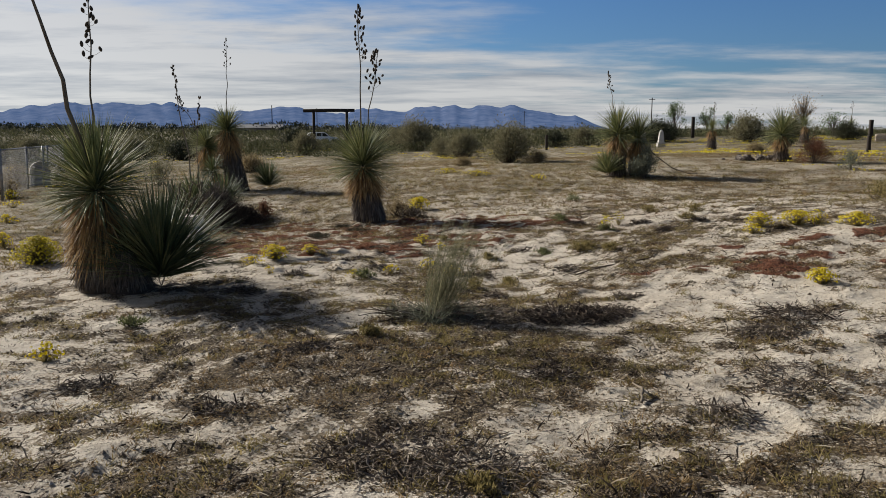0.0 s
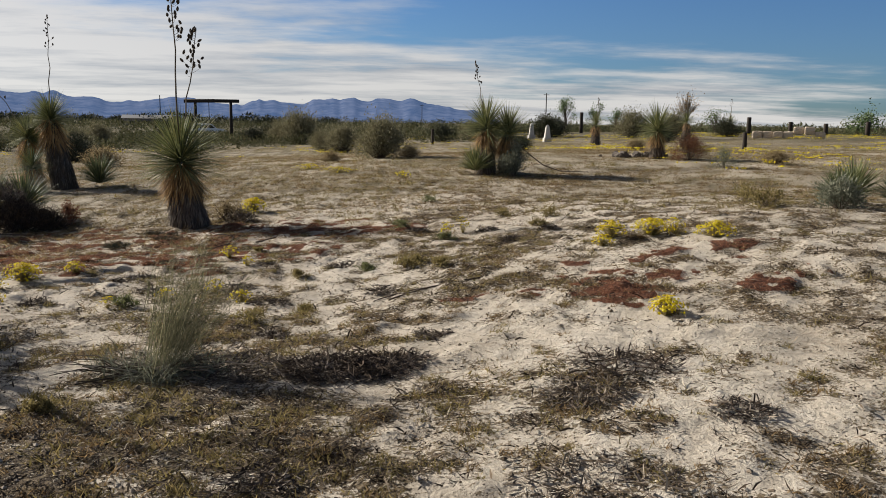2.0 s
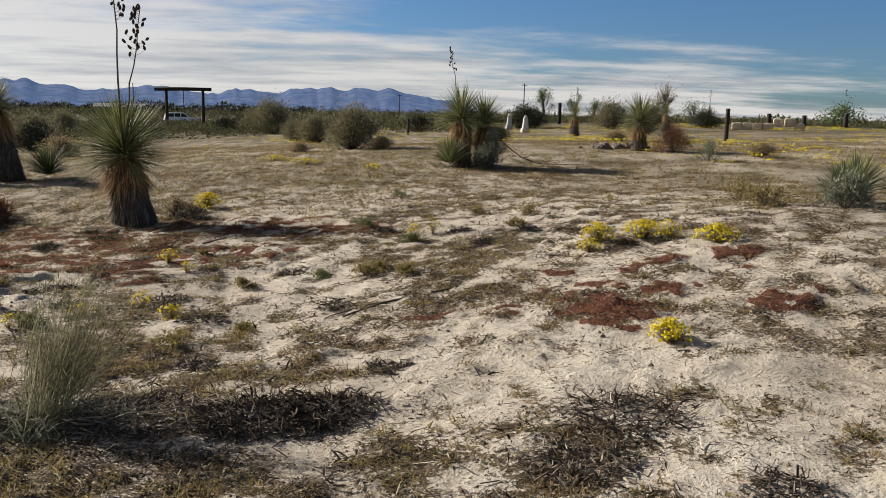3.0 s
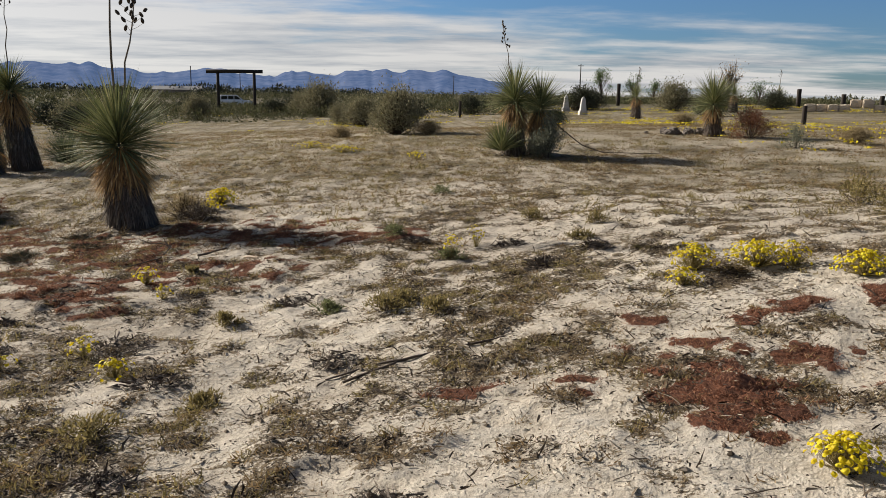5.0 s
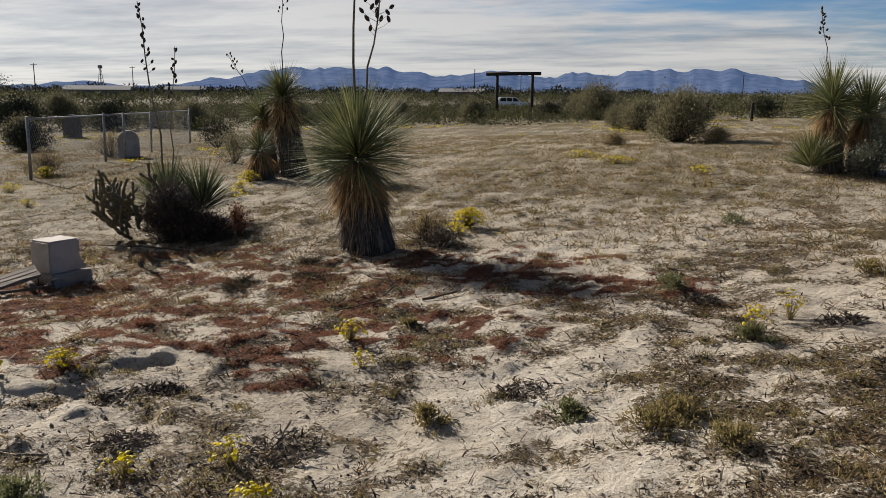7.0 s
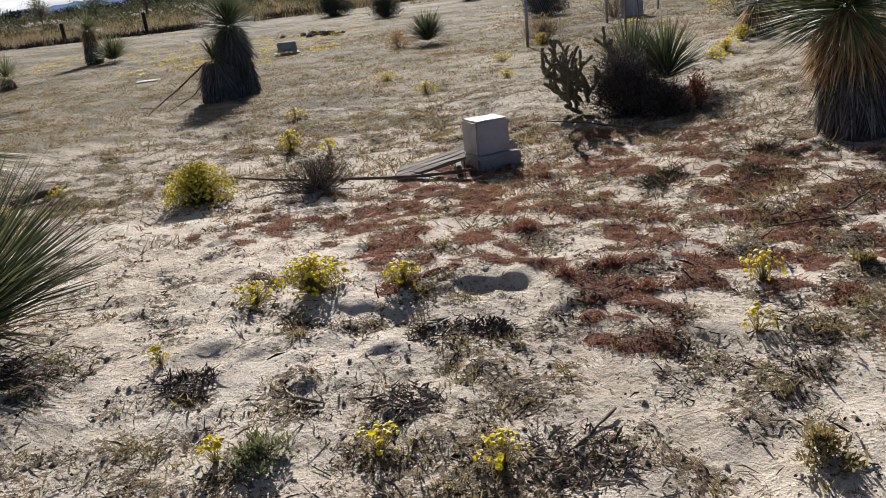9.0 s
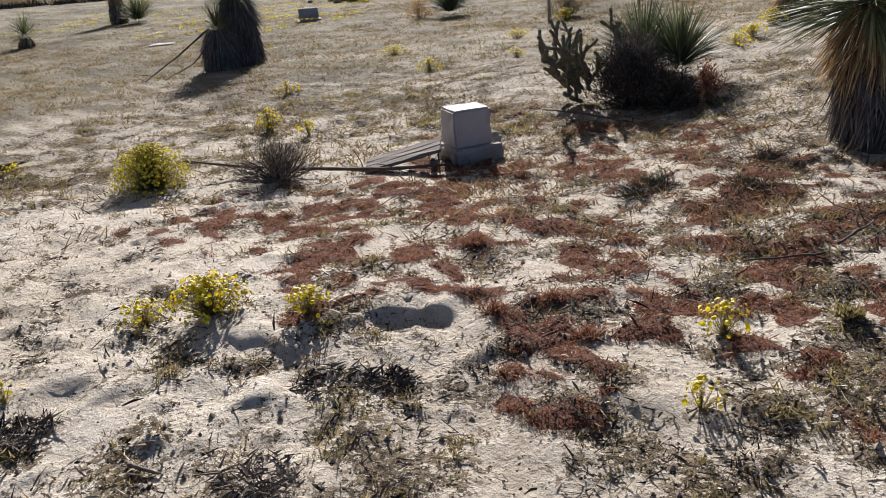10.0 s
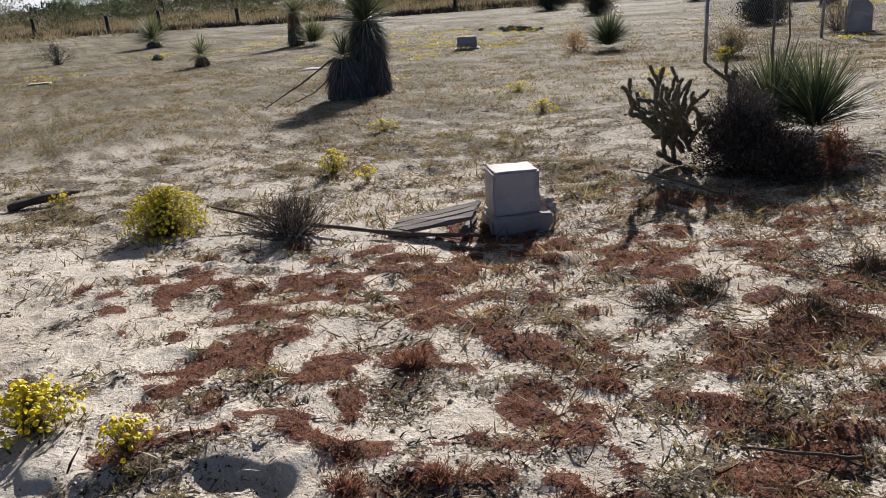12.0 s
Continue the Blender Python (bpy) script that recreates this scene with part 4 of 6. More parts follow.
def broom(x, y, seed):
    """A tall wispy plant that leans in the wind over a base of dead twigs."""
    rng = np.random.default_rng(seed)
    ob = thing("wispy_broom_plant", "tall wispy pale green broom plant over dead twigs", "shrub", x, y)
    n = 170
    e = dome_ways(rng, n, 25, 88, 0.6)
    way = unit(e * 0.75 + np.array([0.55, 0.0, 0.80]))
    org = rng.normal(size=(n, 3)) * [0.07, 0.07, 0] + (0, 0, 0.02)
    ln = 0.28 + 0.58 * rng.random(n)
    b = Buf().add(*keeled(rng, org, way, ln, np.full(n, 0.004), -0.04))
    tagged(part("wispy_stem_mass", b, M_BROOM, ob), kind="stuff")
    m = 4600
    i = rng.integers(0, n, m)
    t = 0.35 + 0.65 * rng.random(m)
    o = org[i] + way[i] * (ln[i] * t)[:, None] + rng.normal(size=(m, 3)) * 0.012
    part("fine_leaves", Buf().add(*blades(rng, o, unit(way[i] + rng.normal(size=(m, 3)) * 0.35), 0.03 + 0.03 * rng.random(m), np.full(m, 0.0035))), M_BROOM, ob)
    db = Buf()
    for k in range(70):
        a = rng.random() * 6.28
        tube(db, bend(rng, (0, 0, 0.03), (math.cos(a) * (0.2 + 0.5 * rng.random()), math.sin(a) * (0.15 + 0.3 * rng.random()), 0.02 + 0.12 * rng.random()), 4, 0.03), [0.006, 0.005, 0.004, 0.003], 3, False)
    tagged(part("dead_twig_tangle", db, M_TWIG, ob), kind="stuff")
    k = 700
    a = rng.random(k) * 6.28
    o = np.stack([np.cos(a) * 0.42 * rng.random(k), np.sin(a) * 0.30 * rng.random(k), np.zeros(k) + 0.01], 1)
    part("low_leaves", Buf().add(*keeled(rng, o, dome_ways(rng, k, 5, 60), 0.12 + 0.2 * rng.random(k), np.full(k, 0.005), np.full(k, 0.15))), M_SAGE, ob)
    return ob


broom(-0.03, 6.62, 111)
dead_brush(1.00, 6.52, 0.36, 0.13, 330, 112, "dark heap of dead yucca leaves")
dead_brush(0.40, 6.66, 0.40, 0.08, 150, 121, "brown heap of flattened dead stems", M_TWIG)
dead_brush(1.35, 6.55, 0.30, 0.10, 160, 122, "dark heap of flattened dead stems")
dead_brush(1.25, 6.45, 0.25, 0.10, 70, 113, "dark heap of dead twigs")
dead_brush(-0.22, 3.75, 0.40, 0.09, 80, 114, "tangle of grey dead twigs", M_TWIG)
dead_brush(0.15, 3.5, 0.35, 0.08, 60, 115, "tangle of grey dead twigs", M_TWIG)
dead_brush(2.05, 4.55, 0.38, 0.07, 70, 116, "low brown dead shrub", M_TWIG)
dead_brush(2.7, 6.05, 0.36, 0.07, 80, 117, "flat dark dead shrub")
dead_brush(2.35, 5.6, 0.25, 0.08, 80, 118, "flat dark dead shrub", M_TWIG)
dead_brush(-1.05, 9.93, 0.17, 0.03, 26, 119, "dark twigs at the mouth of a burrow")
dead_brush(-0.88, 10.12, 0.12, 0.04, 30, 120, "dark twigs at the mouth of a burrow")
for k, (x, y, r) in enumerate(((0.05, 9.6, 0.22), (0.45, 8.9, 0.2), (-1.56, 8.94, 0.14), (-0.7, 9.46, 0.17), (1.08, 10.53, 0.17), (3.03, 10.73, 0.15), (1.9, 10.2, 0.2), (3.0, 10.6, 0.16), (3.5, 10.9, 0.15),
                               (1.45, 9.05, 0.16), (2.9, 11.6, 0.15), (0.55, 7.6, 0.16), (1.7, 7.2, 0.14), (2.1, 12.3, 0.14), (0.7, 4.9, 0.2), (1.5, 4.1, 0.2), (-1.2, 4.4, 0.2), (-0.9, 5.6, 0.18), (0.2, 2.6, 0.18), (1.0, 3.1, 0.2), (3.0, 5.2, 0.18), (-2.2, 5.0, 0.2), (-1.9, 8.0, 0.2))):
    dead_brush(x, y, r, 0.08, 34, 130 + k, "small bare dead plant on the sand", M_DARKTWIG if k % 3 else M_TWIG, "small_dead_plant", 0.9)
stick("fallen_stalk", "long dry stalk lying on the sand", ((1.40, 8.80, 0.0), (1.6, 8.856, 0.006), (1.8, 8.912, 0.008), (2.05, 8.975, 0.006), (2.25, 9.03, 0.006), (2.45, 9.08, 0.004)), (0.009, 0.013, 0.014, 0.012, 0.010, 0.006), M_BRANCH, seed=9)
stick("fallen_stalk", "short dry stick lying on the sand", ((1.5, 8.72, 0.015), (1.8, 8.84, 0.02)), (0.015, 0.012), M_BRANCH, seed=10)
stick("dead_branch", "pale broken stick on the sand", ((1.12, 4.30, 0.02), (1.16, 4.45, 0.05), (1.14, 4.6, 0.03)), (0.012, 0.016, 0.008), M_STALK, seed=11)
stick("dead_branch", "curved pale stick on the sand", ((-1.07, 9.17, 0.012), (-1.02, 9.18, 0.02), (-0.94, 9.24, 0.012)), (0.01, 0.012, 0.008), M_STALK, seed=12)
stick("dead_branch", "thin dark stick on the sand", ((0.02, 9.62, 0.012), (-0.04, 9.91, 0.02)), (0.007, 0.010), M_BRANCH, seed=13)
stick("dead_branch", "thin dark stick on the sand", ((-0.6, 12.0, 0.012), (-0.3, 12.2, 0.03)), (0.008, 0.01), M_BRANCH, seed=15)
stick("dead_branch", "dark bark strip on the sand", ((0.0, 12.35, 0.012), (0.25, 12.5, 0.03)), (0.02, 0.012), M_BRANCH, seed=16)

stick("dead_branch", "thick dark dead branch lying on the sand", ((-6.95, 9.55, 0.03), (-7.05, 9.85, 0.06), (-7.25, 10.15, 0.04)), (0.05, 0.07, 0.04), M_BRANCH, twigs=6, seed=18)
stick("wood_chip", "short pale wood splinter on the sand", ((0.46, 12.15, 0.02), (0.55, 12.04, 0.03), (0.63, 11.95, 0.02)), (0.014, 0.02, 0.012), M_PALE, "wood", seed=19)
stick("dead_branch", "thin dark twig on red ground", ((-0.32, 12.34, 0.02), (-0.30, 12.5, 0.05), (-0.32, 12.69, 0.03)), (0.012, 0.012, 0.007), M_BRANCH, twigs=3, seed=20)

# ---- flowers ----
for k, (x, y, r, h, n) in enumerate(((3.87, 9.76, 0.2, 0.22, 70), (3.7, 9.5, 0.14, 0.15, 34), (4.27, 9.65, 0.27, 0.2, 110), (4.72, 9.15, 0.24, 0.18, 90), (4.5, 9.6, 0.16, 0.2, 22), (3.38, 7.08, 0.16, 0.17, 70),
                                     (-0.35, 15.7, 0.26, 0.26, 120), (-0.42, 15.4, 0.2, 0.15, 30), (-5.7, 20.6, 0.28, 0.26, 90), (-11.4, 22.0, 0.3, 0.3, 90),
                                     (-0.20, 11.25, 0.13, 0.17, 22), (-1.98, 9.86, 0.22, 0.21, 125), (-1.58, 10.16, 0.13, 0.14, 34), (-2.18, 9.62, 0.18, 0.14, 26), (-6.65, 12.5, 0.20, 0.28, 60), (-6.08, 12.65, 0.15, 0.2, 24), (-0.52, 9.2, 0.12, 0.12, 14), (0.18, 9.07, 0.14, 0.13, 26),
                                     (-0.1, 9.4, 0.13, 0.14, 16), (-2.76, 5.64, 0.14, 0.16, 30), (2.34, 11.3, 0.16, 0.28, 12), (2.62, 11.75, 0.12, 0.24, 12), (-5.2, 19.3, 0.3, 0.2, 60), (-5.0, 18.6, 0.3, 0.18, 40),
                                     (0.05, 10.75, 0.1, 0.14, 10), (-1.85, 8.95, 0.1, 0.12, 8), (-0.9, 8.75, 0.1, 0.12, 8), (-6.4, 9.3, 0.22, 0.2, 50), (-6.9, 10.0, 0.16, 0.16, 20), (-8.4, 16.0, 0.25, 0.2, 40), (-8.7, 13.8, 0.22, 0.2, 30), (-7.9, 17.3, 0.2, 0.18, 24),
                                     (-9.9, 19.2, 0.3, 0.2, 40), (-10.6, 16.9, 0.3, 0.2, 40), (1.1, 22.5, 0.5, 0.2, 60), (0.3, 24.0, 0.5, 0.2, 70), (2.6, 21.0, 0.3, 0.2, 30), (5.3, 22.3, 0.3, 0.3, 60))):
    flower_clump(x, y, r, h, int(n * 1.5) if y < 12 else n, 200 + k, size=0.0185 if y < 12 else 0.028)
flower_clump(-5.25, 10.72, 0.35, 0.42, 680, 250, "round bush covered in fading yellow flowers", 0.022, M_OCHRE, "yellow_flowering_bush", 4)
shrub("dry_grey_bush", "leafless grey twiggy bush beside a weathered pole", "shrub", -4.52, 11.5, 0.46, 0.34, 4200, 0.03, M_TWIG, 251, stems=150, stem_mat=M_TWIG, thin=0.12)
shrub("brown_shrub", "low brown dry shrub at the foot of a yucca", "shrub", -0.72, 15.1, 0.4, 0.36, 1500, 0.03, M_DRY, 252, stems=50, stem_mat=M_DARKTWIG)
shrub("brown_shrub", "low dark dry shrub at the foot of a yucca", "shrub", -0.45, 14.7, 0.35, 0.25, 900, 0.03, M_TWIG, 253, stems=50, stem_mat=M_DARKTWIG)
for k, (x, y, r) in enumerate(((2.34, 11.3, 0.2), (1.75, 10.0, 0.24), (2.1, 9.8, 0.2), (1.35, 10.25, 0.16), (0.75, 8.6, 0.16), (3.5, 11.4, 0.18), (-2.5, 6.6, 0.16), (0.35, 8.1, 0.2), (0.2, 3.3, 0.12), (1.9, 12.6, 0.2), (3.9, 12.3, 0.22), (-0.5, 5.9, 0.15), (-0.8, 8.88, 0.17), (0.64, 10.08, 0.17), (3.4, 13.15, 0.2), (2.67, 16.06, 0.25), (1.88, 10.15, 0.2), (0.1, 11.65, 0.07))):
    shrub("green_herb", "small low green herb on the sand", "herb", x, y, r, r * 0.62, 620, 0.024, M_GREEN if k % 3 == 0 else M_OLIVE, 270 + k, "small herbs", 18)

for k, (x, y, r) in enumerate(((-1.8, 12.7, 0.34), (-1.3, 13.12, 0.32), (-1.86, 12.95, 0.25), (-1.6, 13.8, 0.4))):
    shrub("olive_mat_plant", "low dark olive mat plant on red ground", "herb", x, y, r, 0.012, 2600, 0.011, M_DARKBUSH, 290 + k, "mat plants", 30, thin=0.25)
for k, (x, y, r) in enumerate(((-0.93, 11.05, 0.11), (-1.83, 11.33, 0.1), (-1.0, 10.75, 0.12), (-0.6, 10.9, 0.1))):
    shrub("red_tuft", "small upright rust-red dry tuft", "herb", x, y, r, 0.07, 700, 0.022, M_RED, 296 + k, "red tufts", 30, thin=0.2)

# ---- gravestones ----


def headstone(x, y, turn):
    ob = thing("gravestone", "squat grey granite gravestone block on a broken base", "gravestone", x, y, "", turn, 0.03)
    b = block(Buf(), (0.46, 0.42, 0.16), (0.01, 0, 0.07), 0.025, 0.006, np.random.default_rng(3))
    part("base", b, M_CONCRETE, ob, "rough cracked stone base")
    b = block(Buf(), (0.35, 0.31, 0.32), (-0.02, 0, 0.305), 0.016, 0.002, np.random.default_rng(12), 0.96)
    part("block", b, M_GRANITE, ob, "grey granite block")
    b = block(Buf(), (0.13, 0.16, 0.2), (0.24, 0.05, 0.1), 0.03, 0.01, np.random.default_rng(8))
    part("broken_corner", b, M_CONCRETE, ob)
    return ob


headstone(-3.91, 13.03, 74)


def board(x, y, turn):
    ob = thing("weathered_board", "weathered grey plank panel propped up on the sand", "board", x, y, "", turn)
    for k in range(3):
        b = block(Buf(), (0.66, 0.095, 0.028), (0.0, -0.1 + 0.1 * k, 0.0), 0.006, 0.003, np.random.default_rng(20 + k))
        p = part("plank", b, M_BOARD, ob)
        p.matrix_basis = pose(0, 0, 0.115, 7, -13, 0)
    b = block(Buf(), (0.05, 0.34, 0.05), (0.25, 0, 0.06), 0.008)
    part("batten", b, M_BOARD, ob)
    b = block(Buf(), (0.012, 0.012, 0.15), (0.3, -0.12, 0.07), 0.003)
    part("nail_stake", b, M_BRANCH, ob)
    return ob


board(-4.08, 12.45, 50)
stick("weathered_pole", "long thin dark pole lying across the sand", ((-5.35, 11.05, 0.16), (-5.0, 11.35, 0.10), (-4.5, 11.75, 0.07), (-4.0, 12.2, 0.05), (-3.6, 12.58, 0.07)), (0.014, 0.018, 0.022, 0.026, 0.022), M_BRANCH, "pole", twigs=5, seed=17)


def slab_stone(name, label, x, y, size, mat, turn=0.0, rough=0.01, seed=1, round_top=False, category="gravestone"):
    ob = thing(name, label, category, x, y, "old gravestones", turn, 0.03)
    b = Buf()
    if round_top:
        n = 14
        a = np.linspace(0, math.pi, n)
        prof = [(size[0] / 2, 0)] + [(size[0] / 2 * math.cos(t), size[2] - size[0] / 2 + size[0] / 2 * math.sin(t)) for t in a] + [(-size[0] / 2, 0)]
        k = len(prof)
        v = [(p, -size[1] / 2, q) for p, q in prof] + [(p, size[1] / 2, q) for p, q in prof]
        f = [(0, i, i + 1) for i in range(1, k - 1)] + [(k, k + i + 1, k + i) for i in range(1, k - 1)]
        for i in range(k - 1):
            f += [(i, i + k, i + 1 + k), (i, i + 1 + k, i + 1)]
        b.add(v, f)
    else:
        block(b, size, (0, 0, size[2] / 2), 0.02, rough, np.random.default_rng(seed))
    part("slab", b, mat, ob)
    b = block(Buf(), (size[0] * 1.25, size[1] * 1.7, 0.1), (0, 0, 0.03), 0.015)
    part("plinth", b, M_CONCRETE, ob)
    return ob


slab_stone("gravestone", "low pale gravestone in dry grass", -22.7, 22.0, (0.62, 0.4, 0.42), M_CONCRETE, 60)
slab_stone("gravestone", "grey round-topped gravestone inside the wire fence", -13.6, 28.3, (0.62, 0.16, 0.85), M_GRANITE, 35, round_top=True)
slab_stone("gravestone", "dark round-topped gravestone by the fence", -25.2, 40.7, (0.85, 0.2, 1.15), M_ROCK, 35, round_top=True)
slab_stone("gravestone", "wide grey double gravestone", -28.4, 53.0, (1.5, 0.3, 0.9), M_ROCK, 30)
slab_stone("flat_stone", "flat pale stone lying in dry grass", -20.9, 16.5, (0.5, 0.3, 0.08), M_MARBLE, 60, category="stone")
slab_stone("flat_stone", "flat pale stone lying in dry grass", -26.5, 9.6, (0.5, 0.25, 0.07), M_CONCRETE, 80, category="stone")


def obelisk(x, y, h, label):
    ob = thing("white_obelisk", label, "gravestone", x, y, "white obelisks")
    part("plinth", block(Buf(), (0.48, 0.48, 0.26), (0, 0, 0.11), 0.02), M_MARBLE, ob)
    part("shaft", block(Buf(), (0.36, 0.36, h), (0, 0, 0.24 + h / 2), 0.02, 0, None, 0.6), M_MARBLE, ob)
    part("cap", block(Buf(), (0.22, 0.22, 0.14), (0, 0, 0.30 + h), 0.02, 0, None, 0.3), M_MARBLE, ob)
    return ob


obelisk(14.1, 52.0, 0.68, "white marble obelisk gravestone")
obelisk(15.0, 60.0, 0.72, "slim white marble obelisk gravestone")


def rock_heap(x, y, r, n, seed, label, mat):
    rng = np.random.default_rng(seed)
    ob = thing("rock_border", label, "rocks", x, y, "rock heaps")
    for k in range(n):
        s = 0.10 + 0.16 * rng.random()
        p = part("stone", block(Buf(), (s * 1.5, s, s * 0.8), (0, 0, 0), s * 0.22, s * 0.05, rng), mat, ob)
        px_, py_ = rng.normal() * r, rng.normal() * r * 0.3
        p.matrix_basis = pose(px_, py_, ground_z(x + px_, y + py_) - ground_z(x, y) + s * 0.25, rng.normal() * 15, rng.normal() * 15, rng.random() * 180)
    return ob


rock_heap(10.0, 25.6, 0.55, 16, 301, "low border of rough grey stones", M_ROCK)
rock_heap(-30.4, 28.0, 1.0, 26, 302, "dark heap of rough stones in dry grass", M_ROCK)
rock_heap(-33.5, 13.8, 0.25, 4, 303, "few dark stones in dry grass", M_ROCK)

# ---- wire enclosure ----


def wire_fence():
    ob = thing("chain_link_fence", "rusty chain-link enclosure with steel posts", "fence", -11.3, 21.4)
    o = np.array(ob.matrix_basis.translation)
    line = ((-11.3, 21.4), (-13.2, 26.6), (-14.6, 31.0), (-16.6, 36.8))
    tops = []
    for k, (x, y) in enumerate(line):
        z = ground_z(x, y)
        for dx_ in ((0.0, 0.32) if k == 1 else (0.0,)):
            b = Buf()
            tube(b, np.array([(x + dx_, y + dx_ * 1.4, z - 0.1), (x + dx_ + 0.02, y + dx_ * 1.4, z + 0.7), (x + dx_ + 0.03, y + dx_ * 1.4, z + 1.38)]) - o, 0.035, 8)
            part("post", b, M_STEEL, ob, "", True)
        tops.append(np.array((x + 0.03, y, z + 1.32)) - o)
    for a, c in zip(tops[:-1], tops[1:]):
        part("top_rail", tube(Buf(), [a, (a + c) / 2, c], 0.024, 6), M_STEEL, ob, "", True)
        b = Buf()
        long_ = np.linalg.norm(c - a)
        n = int(long_ / 0.11)
        for way in (1, -1):
            for i in range(-12, n):
                s0, s1 = i / n, (i + 12) / n
                z0, z1 = (0.0, 1.25) if way > 0 else (1.25, 0.0)
                if s0 < 0:
                    z0, s0 = z0 + (z1 - z0) * (-s0) / (s1 - s0), 0.0
                if s1 > 1:
                    z1, s1 = z0 + (z1 - z0) * (1 - s0) / (s1 - s0), 1.0
                p, q = a + (c - a) * s0 - (0, 0, 1.28 - z0), a + (c - a) * s1 - (0, 0, 1.28 - z1)
                tube(b, [p, q], 0.0022, 3, False)
        part("wire_mesh", b, M_STEEL, ob)
    return ob


wire_fence()
shrub("brown_shrub", "tall brown weeds along the wire fence", "shrub", -11.9, 22.6, 0.7, 0.6, 1800, 0.05, M_DRY, 310, stems=60)
shrub("brown_shrub", "tall brown weeds along the wire fence", "shrub", -14.6, 28.8, 0.9, 0.8, 1800, 0.05, M_DRY, 311, stems=60)

# ---- timber posts, gate and car ----


def timber_post(x, y, h, r, label="dark weathered timber fence post", lean=0.0):
    ob = thing("fence_post", label, "post", x, y, "timber fence posts")
    b = Buf()
    tube(b, [(0, 0, -0.2), (lean * 0.3, 0, h * 0.3), (lean * 0.7, 0, h * 0.7), (lean, 0, h - 0.03), (lean, 0, h)], [r, r * 1.03, r * 0.95, r, r * 0.8], 8)
    part("post", b, M_POST, ob, "", True)
    return ob


rng_p = np.random.default_rng(77)
for x, y, h, r in ((23.5, 76.0, 1.9, 0.17), (29.0, 74.5, 1.3, 0.16), (34.4, 65.5, 1.4, 0.17), (38.6, 66.5, 1.05, 0.18), (41.2, 65.6, 0.95, 0.18), (44.2, 64.5, 1.15, 0.18), (18.5, 35.3, 0.72, 0.09), (6.9, 52.0, 0.95, 0.08)):
    timber_post(x, y, h, r)
corner = ((-86, -8), (-78, 5), (-60, 33), (-57, 52), (-60, 72), (-57, 97))
for a, c in zip(corner[:-1], corner[1:]):
    n = int(math.hypot(c[0] - a[0], c[1] - a[1]) / 5.2)
    for k in range(n):
        t = (k + 0.15 * rng_p.normal()) / n
        timber_post(a[0] + (c[0] - a[0]) * t, a[1] + (c[1] - a[1]) * t, 1.25 + 0.4 * rng_p.random(), 0.14, lean=0.08 * rng_p.normal())

gate = thing("timber_gateway", "tall dark timber gateway with a heavy beam", "gate", -11.4, 89.0, "", 6)
for x in (-1.75, 1.75):
    part("post", tube(Buf(), [(x, 0, -0.3), (x, 0, 1.8), (x, 0, 3.85)], [0.17, 0.16, 0.15], 10), M_POST, gate, "", True)
part("beam", tube(Buf(), [(-2.85, 0, 3.92), (0, 0, 3.97), (2.6, 0, 3.98)], [0.19, 0.18, 0.17], 10), M_POST, gate, "", True)


